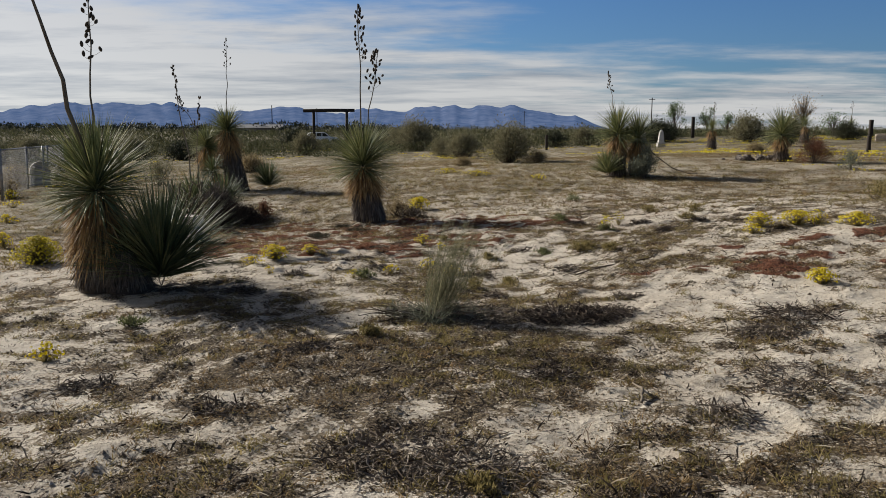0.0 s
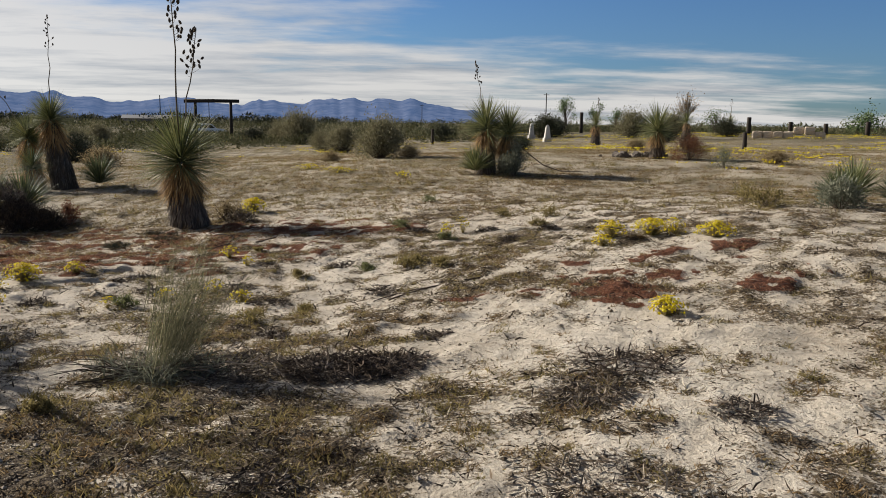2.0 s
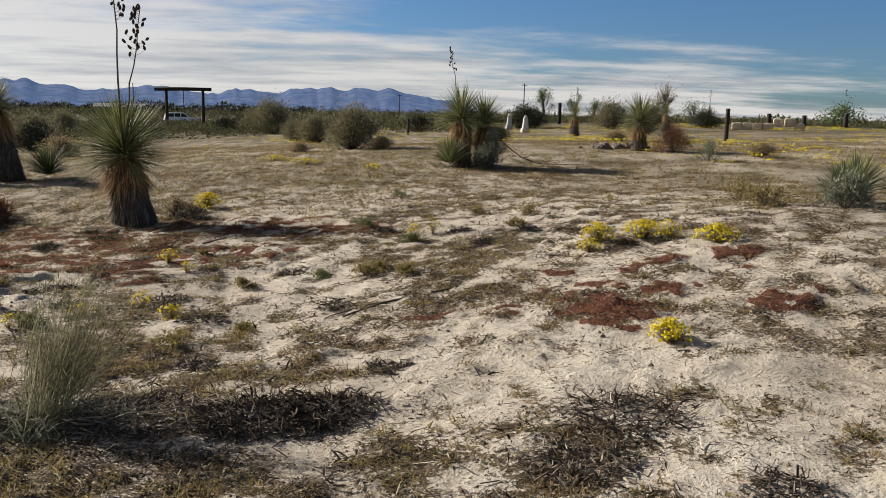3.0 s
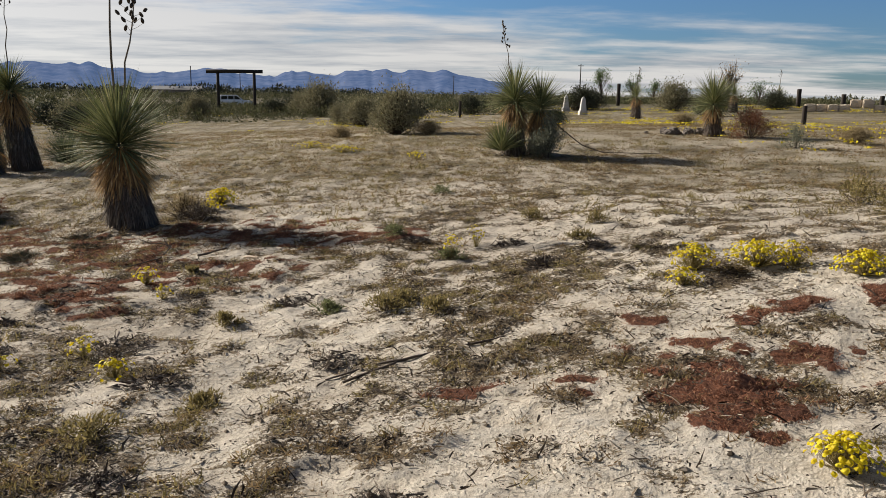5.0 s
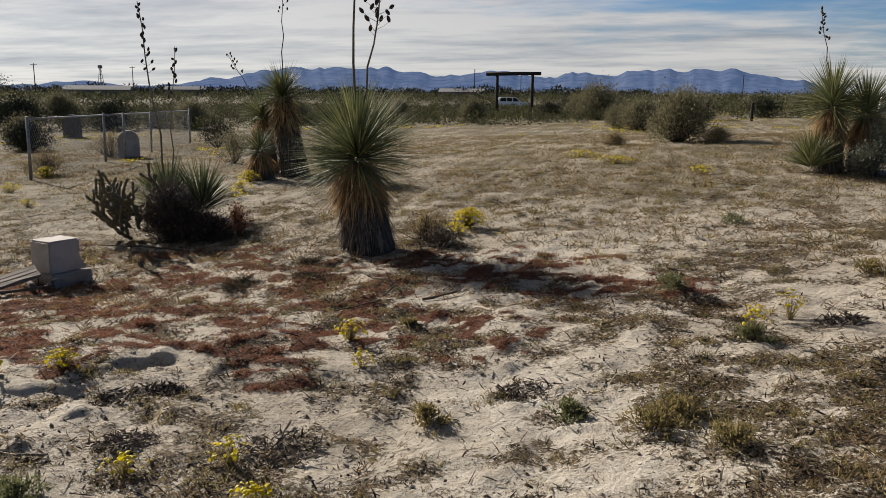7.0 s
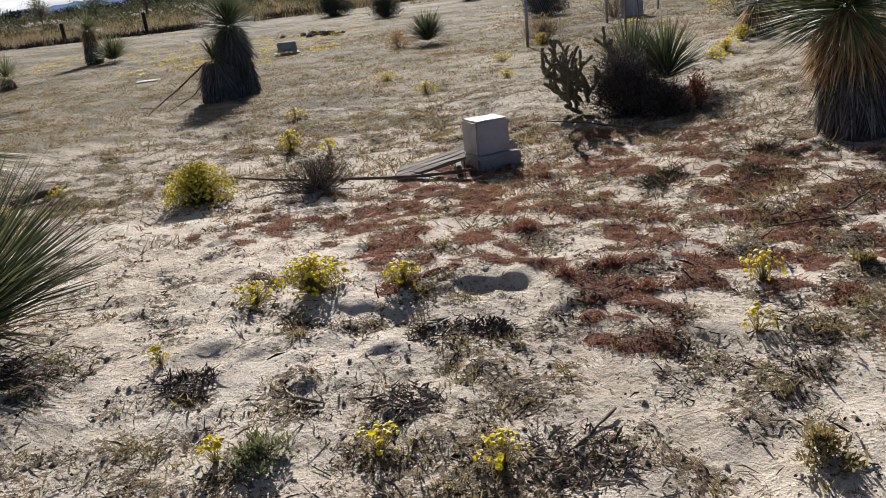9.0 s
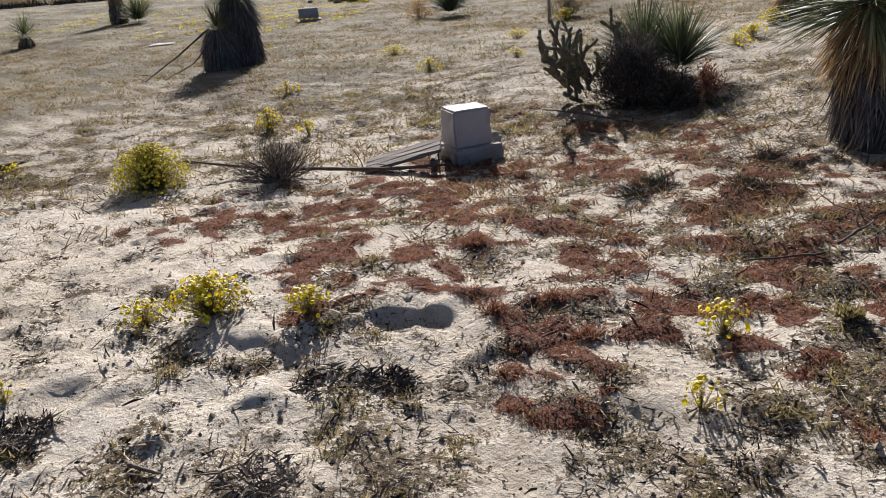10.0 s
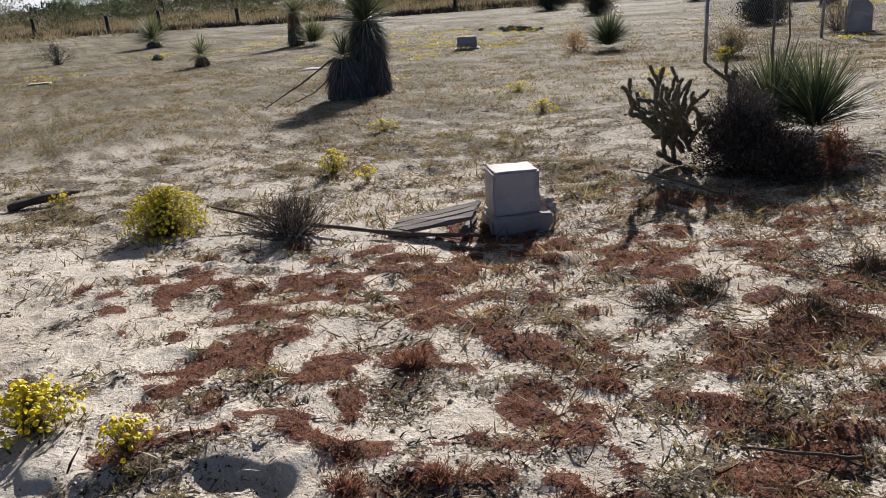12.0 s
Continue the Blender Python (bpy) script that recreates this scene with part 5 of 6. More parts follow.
def car(x, y, turn):
    ob = thing("parked_car", "white sport utility car parked beside the gateway", "car", x, y, "", turn)

    def loft(name, prof, half, mat, parent, inset=0.0):
        k = len(prof)
        v = [(p, -half, q) for p, q in prof] + [(p * (1 - inset), -half - 0.03 + inset, q) for p, q in prof] + [(p, half, q) for p, q in prof]
        b = Buf()
        v = [(p, s * half, q) for s in (-1, 1) for p, q in prof]
        f = [(0, i + 1, i) for i in range(1, k - 1)] + [(k, k + i, k + i + 1) for i in range(1, k - 1)]
        for i in range(k):
            j = (i + 1) % k
            f += [(i, j, j + k), (i, j + k, i + k)]
        b.add(v, f)
        return part(name, b, mat, parent)
    body = loft("body", [(-2.35, 0.35), (-2.4, 0.7), (-2.35, 1.0), (-1.5, 1.06), (0.9, 1.06), (2.0, 1.0), (2.3, 0.85), (2.35, 0.4), (1.9, 0.3), (-1.9, 0.3)], 0.92, M_CAR, ob)
    loft("cabin", [(-2.3, 1.05), (-2.15, 1.6), (-1.9, 1.72), (0.1, 1.74), (0.35, 1.66), (1.05, 1.05)], 0.8, M_CAR, ob)
    for s in (-1, 1):
        for prof in ([(-2.0, 1.12), (-1.9, 1.58), (-1.1, 1.62), (-1.1, 1.12)], [(-1.0, 1.12), (-1.0, 1.62), (-0.25, 1.62), (-0.25, 1.12)], [(-0.15, 1.12), (-0.15, 1.62), (0.25, 1.58), (0.8, 1.12)]):
            v = [(p, s * 0.805, q) for p, q in prof] + [(p, s * 0.79, q) for p, q in prof]
            part("side_window", Buf().add(v, [(0, 1, 2), (0, 2, 3), (4, 6, 5), (4, 7, 6), (0, 4, 5), (0, 5, 1), (1, 5, 6), (1, 6, 2), (2, 6, 7), (2, 7, 3), (3, 7, 4), (3, 4, 0)]), M_GLASS, body)
        for xw in (-1.45, 1.45):
            wheel = part("wheel", tube(Buf(), [(xw, s * 0.72, 0.34), (xw, s * 0.75, 0.34), (xw, s * 0.93, 0.34), (xw, s * 0.95, 0.34)], [0.3, 0.34, 0.34, 0.3], 18), M_RUBBER, ob)
            part("rim", tube(Buf(), [(xw, s * 0.94, 0.34), (xw, s * 0.965, 0.34)], [0.21, 0.2], 12), M_STEEL, wheel)
        part("headlight", block(Buf(), (0.08, 0.36, 0.16), (2.3, s * 0.66, 0.8), 0.02), M_LAMP, body)
    v = [(1.08, -0.7, 1.09), (1.08, 0.7, 1.09), (0.42, 0.68, 1.63), (0.42, -0.68, 1.63)]
    part("windscreen", Buf().add(v + [(p - 0.02, q, r - 0.01) for p, q, r in v], [(0, 1, 2), (0, 2, 3), (4, 6, 5), (4, 7, 6), (0, 4, 5), (0, 5, 1), (1, 5, 6), (1, 6, 2), (2, 6, 7), (2, 7, 3), (3, 7, 4), (3, 4, 0)]), M_GLASS, body)
    return ob


car(-17.2, 125.0, 14)

# ---- far buildings, poles and trees ----


def shed(x, y, w_, d_, h, turn, label):
    ob = thing("far_building", label, "building", x, y, "far buildings", turn, 0.3)
    part("wall", block(Buf(), (w_, d_, h), (0, 0, h / 2), 0.05), M_WALL, ob)
    v = [(-w_ / 2 - 0.4, -d_ / 2 - 0.4, h), (w_ / 2 + 0.4, -d_ / 2 - 0.4, h), (w_ / 2 + 0.4, d_ / 2 + 0.4, h), (-w_ / 2 - 0.4, d_ / 2 + 0.4, h), (-w_ / 2 - 0.4, 0, h * 1.45), (w_ / 2 + 0.4, 0, h * 1.45)]
    part("roof", Buf().add(v, [(0, 1, 5), (0, 5, 4), (2, 3, 4), (2, 4, 5), (0, 4, 3), (1, 2, 5), (0, 3, 2), (0, 2, 1)]), M_ROOF, ob, "pale metal roof")
    for k in range(3):
        part("window", block(Buf(), (w_ * 0.1, 0.1, h * 0.35), (-w_ * 0.3 + w_ * 0.3 * k, -d_ / 2 - 0.02, h * 0.5), 0.02), M_GLASS, ob)
    return ob


shed(-62, 292, 15, 9, 2.6, 8, "long low building with a pale metal roof")
shed(-150, 213, 17, 9, 2.6, 30, "low tan building with a pale roof")
shed(-175, 300, 14, 9, 2.8, 30, "low distant building with a pale roof")


def utility_pole(x, y, h, arms=1):
    ob = thing("utility_pole", "distant wooden utility pole with a crossarm", "utility pole", x, y, "utility poles", 20)
    part("pole", tube(Buf(), [(0, 0, -0.3), (0, 0, h)], [0.22, 0.15], 7), M_POST, ob)
    if arms:
        part("crossarm", block(Buf(), (2.4, 0.2, 0.2), (0, 0, h - 0.6), 0.02), M_POST, ob)
    return ob


for b_deg, d_, h in ((11.2, 330, 11), (8.2, 420, 12), (-6.0, 420, 11), (33.5, 420, 13), (39, 360, 12), (44, 330, 12), (47.5, 300, 12), (51, 360, 13), (55, 300, 12), (-14.5, 300, 13)):
    utility_pole(-math.sin(radians(b_deg)) * d_, math.cos(radians(b_deg)) * d_, h, int(d_) % 4 == 0)


def lattice_tower(x, y, h):
    ob = thing("steel_tower", "distant steel lattice tower with a head", "tower", x, y)
    for sx, sy in ((-1, -1), (1, -1), (1, 1), (-1, 1)):
        part("leg", tube(Buf(), [(sx * 1.1, sy * 1.1, -0.3), (sx * 0.15, sy * 0.15, h)], 0.09, 5), M_STEEL, ob)
    for k in range(7):
        z, r = h * (k + 0.5) / 7.2, 1.1 - 0.95 * (k + 0.5) / 7.2
        part("brace", tube(Buf(), [(-r, -r, z), (r, -r, z), (r, r, z), (-r, r, z), (-r, -r, z)], 0.05, 4), M_STEEL, ob)
    part("head", block(Buf(), (1.3, 1.3, 1.2), (0, 0, h + 0.3), 0.2), M_STEEL, ob)
    return ob


lattice_tower(-math.sin(radians(49.8)) * 330, math.cos(radians(49.8)) * 330, 13)
lattice_tower(-math.sin(radians(35.2)) * 330, math.cos(radians(35.2)) * 330, 10)


def tree(x, y, h, r, leaves, seed, label, mat=None, bare=False):
    rng = np.random.default_rng(seed)
    ob = thing("tree", label, "tree", x, y, "distant trees")
    b, ends = Buf(), []
    tube(b, bend(rng, (0, 0, -0.1), (0.1, 0, h * 0.45), 5, 0.05), np.linspace(0.14, 0.08, 5) * h / 3.5, 7)
    for k in range(26 if bare else 16):
        e = dome_ways(rng, 1, 5, 85, 0.8)[0]
        s = np.array([0.05, 0, h * (0.2 + 0.25 * rng.random())])
        end = np.array([e[0] * r, e[1] * r, h * 0.45 + e[2] * h * 0.55]) * (0.8 + 0.25 * rng.random())
        tube(b, bend(rng, s, end, 5, 0.08), np.linspace(0.045, 0.012, 5), 4)
        ends.append(end)
        for j in range(6 if bare else 3):
            q = end + rng.normal(size=3) * r * 0.25
            tube(b, bend(rng, (s + end) / 2, q, 4, 0.05), [0.02, 0.015, 0.012, 0.008], 3)
            ends.append(q)
    part("trunk", b, M_STALK if bare else M_TRUNK, ob)
    ends = np.array(ends)
    o = ends[rng.integers(0, len(ends), leaves)] + rng.normal(size=(leaves, 3)) * r * 0.16
    ln = (0.10 + 0.10 * rng.random(leaves)) * (1 if r < 1.7 else 1.9)
    part("crown", Buf().add(*blades(rng, o, unit(rng.normal(size=(leaves, 3))), ln, ln * 0.6)), mat or M_TREE, ob)
    return ob


tree(31.0, 108.0, 4.4, 1.35, 1300, 401, "slender green tree on the flat")
tree(34.5, 106.0, 3.6, 1.0, 900, 402, "small slender green tree")
tree(37.5, 107.0, 2.9, 1.1, 800, 403, "small round green tree")
tree(41.0, 93.0, 4.3, 1.5, 300, 404, "bare pale tree with fine branches", M_SKIRT, True)
tree(47.0, 98.0, 2.4, 1.6, 1000, 405, "low green tree on the flat")
tree(70.0, 102.0, 2.6, 2.6, 1500, 406, "wide low green tree on the flat")
tree(88.0, 110.0, 4.0, 3.6, 2200, 407, "wide green tree on the flat")
for k in range(24):
    a, d_ = radians(40 + 3.0 * k + (k * 29 % 7) * 0.5), 125 + 21 * (k * 13 % 4)
    tree(-math.sin(a) * d_, math.cos(a) * d_, 3.4 + (k * 37 % 10) * 0.22, 2.6 if k < 11 else 4.6, 1100 if k < 11 else 2400, 420 + k, "rounded dark green tree beyond the fence", M_TREE if k % 2 else M_SALT)


# ---- pale stone enclosure ----
wall_ = thing("stone_enclosure", "low pale block enclosure round a grave", "wall", 30.3, 53.2, "", -28)
for k in range(7):
    p = part("stone", block(Buf(), (0.62, 0.45, 0.5), (0, 0, 0.22), 0.05, 0.012, np.random.default_rng(500 + k)), M_PALE, wall_)
    p.matrix_basis = pose(-1.5 + 0.64 * k, 0.12 * math.sin(k * 2.1), 0.0 + (0.30 if k in (4, 5) else 0.0), 0, 0, 6 * math.sin(k * 1.7))

# ---- shrubs on the flat ----
protos = []
for k, (r, h, n, mat, label) in enumerate(((1.0, 1.22, 9500, M_SALT, "large rounded olive saltbush on open ground"), (1.0, 1.05, 7000, M_SALT, "rounded olive-brown saltbush on open ground"), (0.95, 0.9, 5500, M_DARKBUSH, "low dark green desert shrub"), (1.0, 0.8, 4500, M_DRY, "low tan dry shrub in the grass"))):
    protos.append((k, r, h, n, mat, label))
spots = ((2.45, 28.0, 0, 1.0), (1.35, 42.5, 1, 1.25), (0.3, 45.5, 0, 0.8), (-1.6, 62.0, 1, 1.6), (-3.2, 66.0, 0, 1.2), (-5.4, 67.5, 2, 1.3), (-4.2, 69.0, 2, 1.1), (-13.6, 80.0, 2, 1.5), (21.5, 57.3, 1, 1.3), (16.2, 60.5, 2, 1.3), (17.5, 63.0, 2, 1.1),
         (26.5, 62.0, 1, 1.2), (28.8, 58.0, 2, 1.0), (4.5, 55.0, 2, 0.9), (8.2, 57.5, 2, 0.9), (10.6, 60.0, 1, 0.9), (-7.5, 33.5, 3, 0.9), (-10.5, 40.0, 2, 0.9), (-12.5, 46.5, 1, 1.1), (-33.9, 47.5, 2, 1.5), (-37.0, 50.5, 2, 1.2), (-42.0, 61.0, 1, 1.6), (-29.0, 49.0, 2, 1.3), (-25.5, 52.0, 1, 1.2),
         (-42.5, 48.5, 0, 1.0), (-37.0, 37.0, 2, 0.9), (-45.0, 55.0, 1, 1.4), (-22.0, 60.0, 1, 1.2), (-17.0, 55.0, 2, 1.0), (-47.5, 40.5, 2, 1.2), (-9.5, 60.0, 0, 1.2), (-16.5, 66.0, 0, 1.3), (0.9, 27.6, 3, 0.45), (3.3, 27.2, 3, 0.5), (-20.0, 31.5, 2, 0.8), (-23.5, 35.5, 1, 0.8), (13.0, 33.5, 3, 0.6), (9.3, 38.0, 2, 0.5), (12.6, 22.2, 3, 0.5), (19.5, 47.0, 2, 0.8))
first = {}
for i, (x, y, k, s) in enumerate(spots):
    m = pose(x, y, ground_z(x, y) - 0.03, 0, 0, i * 67.0) @ Matrix.Scale(s * 1.05, 4)
    if k not in first:
        _, r, h, n, mat, label = protos[k]
        first[k] = shrub("desert_shrub", label, "shrub", x, y, r, h, n, 0.055, mat, 600 + k, "desert shrubs", 130, M_DARKTWIG, 5.5, loft=0.15, thin=0.55)
        first[k].matrix_basis = m
    else:
        copy_thing(first[k], m)

# ---- scattered small growth ----


def scatter(rng, n, density, box=(-9.5, 9.5, 0.6, 22.0), near=(1.2, 6.5, 5.5)):
    """Places with a density that thins out with distance from the path."""
    x = box[0] + (box[1] - box[0]) * rng.random(n * 9)
    y = box[2] + (box[3] - box[2]) * rng.random(n * 9)
    d = np.hypot(x - near[0], np.maximum(np.abs(y - near[1]) - 4.5, 0))
    keep = rng.random(n * 9) < density(x, y) / (1 + (d / near[2]) ** 2)
    x, y = x[keep][:n], y[keep][:n]
    return x, y, land(x, y)


def tufts(rng, x, y, z, per, lo, hi, length, width, spread, tilt=0.0):
    n = len(x)
    i = np.repeat(np.arange(n), per)
    size = np.repeat(0.55 + 0.9 * rng.random(n) ** 1.5, per)
    o = np.stack([x[i], y[i], z[i] - 0.004], 1) + np.concatenate([rng.normal(size=(n * per, 2)) * spread * size[:, None], np.zeros((n * per, 1))], 1)
    way = dome_ways(rng, n * per, lo, hi)
    return blades(rng, o, way, length * size * (0.5 + 0.8 * rng.random(n * per)), width * (0.6 + 0.8 * rng.random(n * per)), 0.05)


def stuff(name, label, buf, mat, category):
    return tagged(new(name, buf.mesh(name, mat)), label, category, kind="stuff")


rng = np.random.default_rng(901)
x, y, z = scatter(rng, 26000, lambda x, y: np.clip(litter_at(x, y) * 1.3 - 0.25, 0.06, 1) * (1 - 0.9 * red_at(x, y)) * (1 - 0.8 * blobs(x, y, BARE)))
stuff("dry_grass", "short dry tan grass and stubble", Buf().add(*tufts(rng, x, y, z, 8, 6, 70, 0.033, 0.0032, 0.018)), M_DRY, "grass")
x, y, z = scatter(rng, 6400, lambda x, y: np.clip(litter_at(x, y) * 1.8 - 0.6, 0.03, 1) * np.clip((fractal(x, y, 1.3, 66, 3) - 0.36) * 5, 0.05, 1) * (1 - 0.9 * red_at(x, y)), near=(0.8, 6.0, 6.0))
stuff("low_herbs", "low clumps of olive-brown herbs", Buf().add(*tufts(rng, x, y, z, 28, 8, 75, 0.038, 0.0070, 0.032)), M_OLIVE, "herbs")
x, y, z = scatter(rng, 6400, lambda x, y: np.clip(litter_at(x, y) * 1.7 - 0.5, 0.06, 1) * np.clip((fractal(x, y, 0.9, 68, 3) - 0.36) * 5, 0.05, 1), near=(1.2, 6.5, 6.0))
stuff("brown_herb_clumps", "low clumps of dry brown herbs", Buf().add(*tufts(rng, x, y, z, 24, 4, 65, 0.038, 0.0068, 0.030)), M_BROWN, "herbs")
x, y, z = scatter(rng, 24000, lambda x, y: np.clip(red_at(x, y) * 1.6 - 0.5, 0, 1), (-6.0, 5.6, 6.8, 15.2), near=(-0.3, 9.0, 7.0))
stuff("red_mat_plants", "low mats of rust-red dry plants", Buf().add(*tufts(rng, x, y, z, 14, 6, 60, 0.020, 0.0048, 0.022)), M_RED, "mat plants")
x, y, z = scatter(rng, 20000, lambda x, y: np.clip(litter_at(x, y) * 1.3 - 0.1, 0.14, 1))
n = len(x)
a, ln, wd = rng.random(n) * 2 * math.pi, 0.014 + 0.10 * rng.random(n) ** 4, 0.0009 + 0.0018 * rng.random(n) ** 2
way = np.stack([np.cos(a), np.sin(a), 0.25 * rng.normal(size=n)], 1)
side = np.stack([-np.sin(a), np.cos(a), 0 * a], 1) * wd[:, None]
mid = np.stack([x, y, z + 0.004 + wd], 1)
e0, e1, up_ = mid - way * ln[:, None] / 2, mid + way * ln[:, None] / 2, np.array([0, 0, 1.0]) * wd[:, None] * 1.6
v = np.stack([e0 - side, e0 + side, e0 + up_, e1 - side, e1 + side, e1 + up_], 1)
f = np.array([[0, 1, 4], [0, 4, 3], [1, 2, 5], [1, 5, 4], [2, 0, 3], [2, 3, 5]])
stuff("twig_litter", "grey and brown twig litter on the sand", Buf().add(v, np.arange(n)[:, None, None] * 6 + f[None]), M_TWIG, "litter")
x, y, z = scatter(rng, 7600, lambda x, y: np.clip(litter_at(x, y) * 1.6 - 0.45, 0.04, 1) * np.clip((fractal(x, y, 0.7, 69, 3) - 0.4) * 6, 0.1, 1), near=(1.2, 6.5, 7.0))
stuff("dark_stubble", "dark dead stubble tufts", Buf().add(*tufts(rng, x, y, z, 20, 0, 50, 0.040, 0.0060, 0.028)), M_DARKTWIG, "stubble")


def debris(rng, clusters, per, length, width, lift, spread, density, near):
    """Bent flat scraps of dead leaf and bark, lying in loose clusters."""
    x, y, z = scatter(rng, clusters, density, near=near)
    i = np.repeat(np.arange(len(x)), per)
    n = len(i)
    px_, py_ = x[i] + rng.normal(size=n) * spread, y[i] + rng.normal(size=n) * spread
    ln, wd = length * (0.3 + 2.2 * rng.random(n) ** 5), width * (0.5 + rng.random(n))
    a, e = rng.random(n) * 2 * math.pi, np.radians(lift) * rng.random(n) ** 2
    way = np.stack([np.cos(a) * np.cos(e), np.sin(a) * np.cos(e), np.sin(e)], 1)
    side = unit(np.cross(way, [0, 0, 1.0]) + 0.4 * rng.normal(size=(n, 3))) * (wd * 0.5)[:, None]
    p = np.stack([px_, py_, land(px_, py_) + 0.003 + 0.012 * rng.random(n) ** 2], 1)
    q = p + way * (ln * 0.5)[:, None] + np.array([0, 0, 1.0]) * (ln * 0.10 * rng.random(n))[:, None]
    t = p + way * ln[:, None] + rng.normal(size=(n, 3)) * (ln * 0.12)[:, None] * [1, 1, 0.5]
    v = np.stack([p - side * 0.6, p + side * 0.6, q - side, q + side, t - side * 0.3, t + side * 0.3], 1)
    f = np.array([[0, 1, 3], [0, 3, 2], [2, 3, 5], [2, 5, 4]])
    return v, np.arange(n)[:, None, None] * 6 + f[None]


rng = np.random.default_rng(921)
stuff("dead_leaf_scraps", "dark scraps of dead leaf and bark on sand", Buf().add(*debris(rng, 14000, 7, 0.040, 0.0085, 35, 0.050, lambda x, y: np.clip(litter_at(x, y) * 1.15 - 0.12, 0.10, 1), (1.2, 6.5, 6.0))), M_SCRAP, "litter")
stuff("pale_straw_scraps", "pale straw scraps on sand", Buf().add(*debris(rng, 5000, 2, 0.050, 0.0045, 25, 0.08, lambda x, y: np.clip(litter_at(x, y) * 1.4 - 0.2, 0.08, 1), (1.2, 6.5, 5.0))), M_STRAW, "litter")
rng = np.random.default_rng(922)

# small pebbles and crumbs of earth
x, y, z = scatter(rng, 14000, lambda x, y: np.clip(litter_at(x, y) + 0.1, 0.2, 1), near=(0.8, 7.0, 4.5))
n = len(x)
r = 0.0030 + 0.0150 * rng.random(n) ** 4
octa = np.array([[1, 0, 0], [0, 1, 0], [-1, 0, 0], [0, -1, 0], [0, 0, 0.8], [0, 0, -0.8]])
v = np.stack([x, y, z + r * 0.3], 1)[:, None] + octa[None] * r[:, None, None] * (0.7 + 0.6 * rng.random((n, 6, 1)))
f = np.array([[0, 1, 4], [1, 2, 4], [2, 3, 4], [3, 0, 4], [1, 0, 5], [2, 1, 5], [3, 2, 5], [0, 3, 5]])
stuff("pebbles", "small crumbs of earth and pebbles", Buf().add(v, np.arange(n)[:, None, None] * 6 + f[None]), M_CLOD, "pebbles")

# meadow grass further off, yellow flowers in it, and the scrub beyond


def ring(rng, n, r0, r1, a0, a1, power=0.5):
    a, d = np.radians(a0 + (a1 - a0) * rng.random(n)), r0 + (r1 - r0) * rng.random(n) ** power
    x, y = -np.sin(a) * d + 1.0, np.cos(a) * d + 6.0
    return x, y


x, y = ring(rng, 36000, 7, 48, -48, 110, 0.75)
k = 0.62 + 0.012 * np.hypot(x, y - 8) + (fractal(x, y, 4.0, 71, 4) - 0.5) * 3.4 + rng.normal(size=len(x)) * 0.25 > 0.5
x, y = x[k], y[k]
far_x, far_y = ring(rng, 21000, 6, 34, -48, 110, 0.75)
k = fractal(far_x, far_y, 2.2, 75, 4) + rng.normal(size=len(far_x)) * 0.06 > 0.46
far_x, far_y = far_x[k], far_y[k]
stuff("brown_meadow_clumps", "low dark brown herb clumps on the flat", Buf().add(*tufts(rng, far_x, far_y, land(far_x, far_y), 16, 5, 60, 0.085, 0.010, 0.07)), M_BROWN, "herbs")
stuff("meadow_grass", "dry tan bunch grass on the flat", Buf().add(*tufts(rng, x, y, land(x, y), 9, 12, 70, 0.062, 0.0085, 0.075)), M_DRY, "grass")
x, y = ring(rng, 16000, 7, 60, -48, 110, 0.8)
k = fractal(x, y, 2.6, 85, 3) > 0.46
x, y = x[k], y[k]
stuff("meadow_herbs", "low olive herbs on the flat", Buf().add(*tufts(rng, x, y, land(x, y), 13, 15, 75, 0.095, 0.013, 0.085)), M_OLIVE, "herbs")
x, y = ring(rng, 9000, 16, 75, -45, 100, 0.7)
k = fractal(x, y, 6.0, 91, 3) + 0.08 * np.clip(x / 15, -1, 1) > 0.55
x, y = x[k], y[k]
stuff("far_yellow_flowers", "scattered yellow flowers on the flat", Buf().add(*tufts(rng, x, y, land(x, y) + 0.12, 9, -5, 40, 0.06, 0.05, 0.13)), M_YELLOW, "flowers")


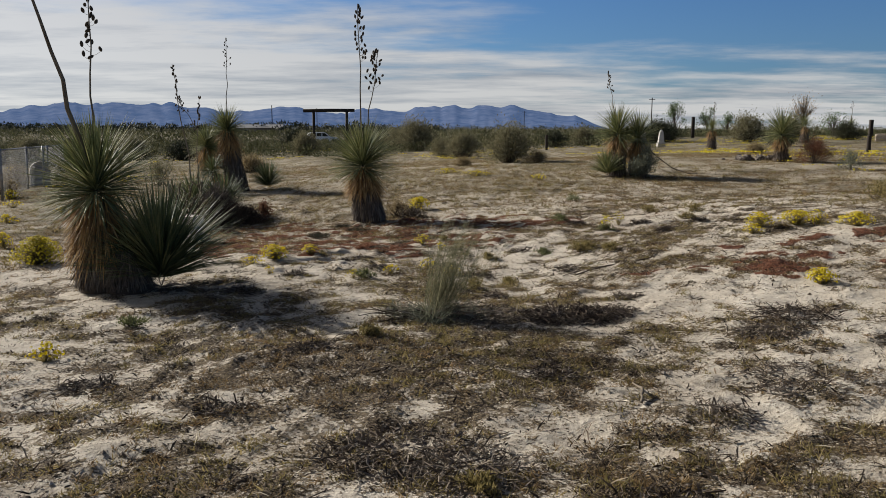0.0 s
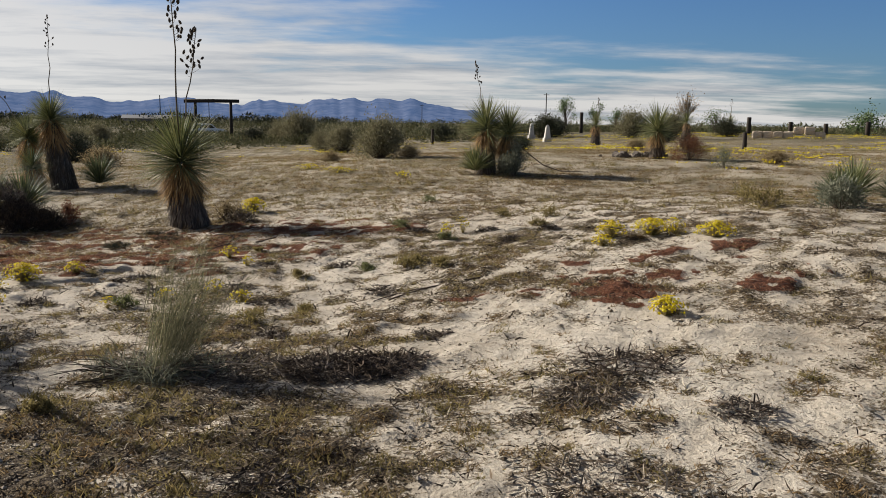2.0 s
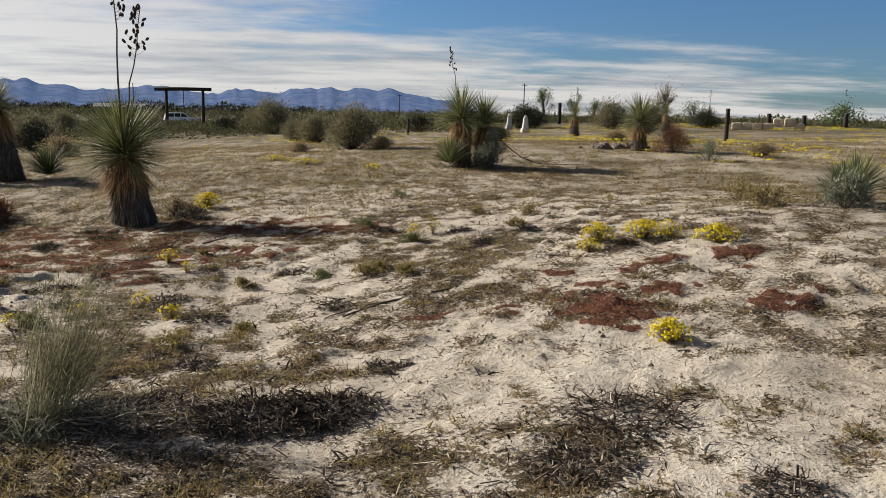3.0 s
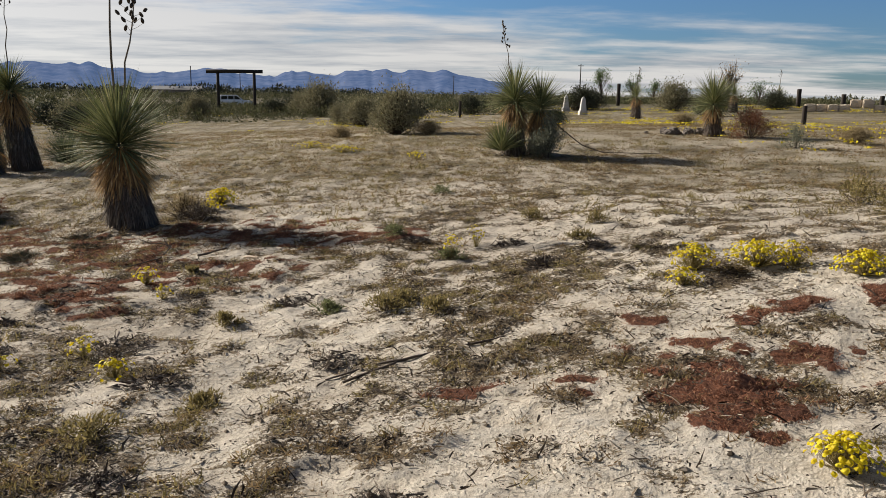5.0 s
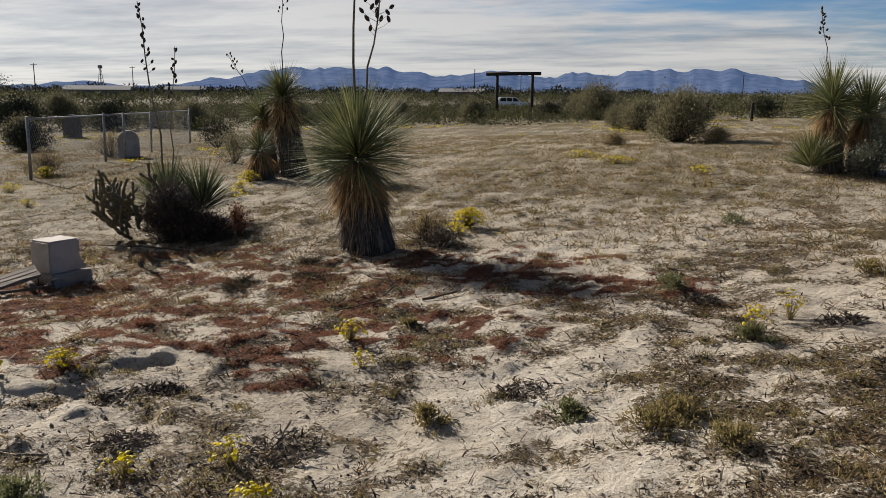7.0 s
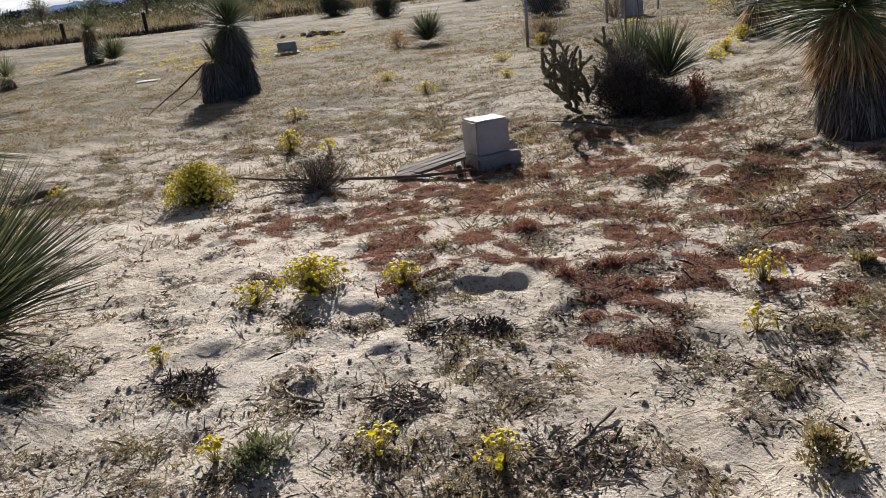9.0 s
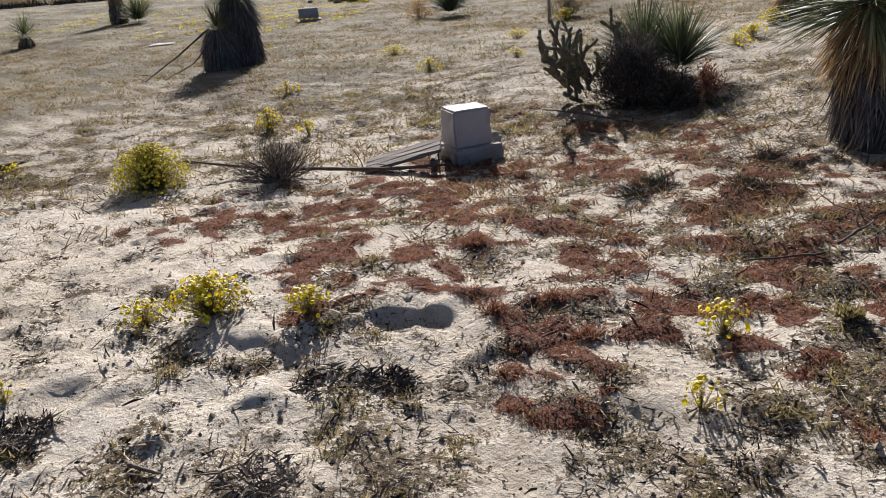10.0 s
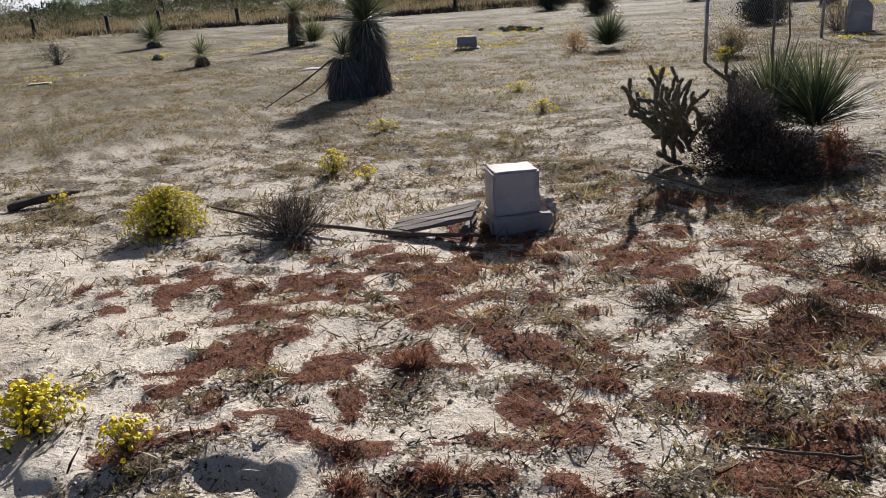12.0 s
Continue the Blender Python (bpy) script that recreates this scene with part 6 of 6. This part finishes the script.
def far_scrub(name, label, n, r0, r1, size, per, seed, a0=-52, a1=112, mat=None):
    rng = np.random.default_rng(seed)
    x, y = ring(rng, n, r0, r1, a0, a1, 0.8)
    s = size * (0.5 + rng.random(n) ** 1.5)
    i = np.repeat(np.arange(n), per)
    e = dome_ways(rng, n * per, 0, 85)
    o = np.stack([x[i], y[i], land(x, y)[i]], 1) + e * (s[i] * (0.55 + 0.4 * rng.random(n * per)))[:, None] * [1.1, 1.1, 0.8]
    ln = s[i] * 0.2
    way = unit(e + rng.normal(size=e.shape) * 0.8 + [0, 0, 0.3])
    return stuff(name, label, Buf().add(*blades(rng, o, way, ln, ln * 0.55)), mat or M_SCRUB, "scrub")


far_scrub("desert_scrub", "olive and brown desert scrub on the flat", 2300, 48, 135, 0.80, 75, 911, -13, 38)
far_scrub("desert_scrub_on_rise", "olive desert scrub along the rise", 700, 92, 160, 0.85, 100, 917, -52, -13)
far_scrub("desert_scrub_beyond_fence", "olive desert scrub beyond the far fence", 1700, 76, 150, 0.9, 50, 914, 38, 112)
far_scrub("far_desert_scrub", "distant olive desert scrub", 5200, 110, 420, 1.9, 46, 912)
far_scrub("tree_line", "dark green trees along the far plain", 900, 260, 620, 4.2, 90, 918, 0, 90, M_DARKBUSH)
far_scrub("horizon_scrub", "distant dark scrub along the horizon", 3000, 400, 1500, 4.6, 34, 913)
fx, fy = [], []
for a, c in zip(corner[:-1], corner[1:]):
    t = np.random.default_rng(915).random(150)
    fx.append(a[0] + (c[0] - a[0]) * t)
    fy.append(a[1] + (c[1] - a[1]) * t)
fx, fy = np.concatenate(fx), np.concatenate(fy)
rng = np.random.default_rng(916)
stuff("fence_line_weeds", "dark weeds heaped along the far fence", Buf().add(*tufts(rng, fx + rng.normal(size=len(fx)) * 0.5, fy, land(fx, fy), 60, 5, 80, 0.5, 0.07, 0.6)), M_DARKTWIG, "weeds")
x, y = ring(rng, 6000, 66, 130, 45, 112, 0.7)
stuff("tall_fence_grass", "tall tan grass beyond the far fence", Buf().add(*tufts(rng, x, y, land(x, y), 14, 30, 85, 0.7, 0.05, 0.3)), M_DRY, "grass")
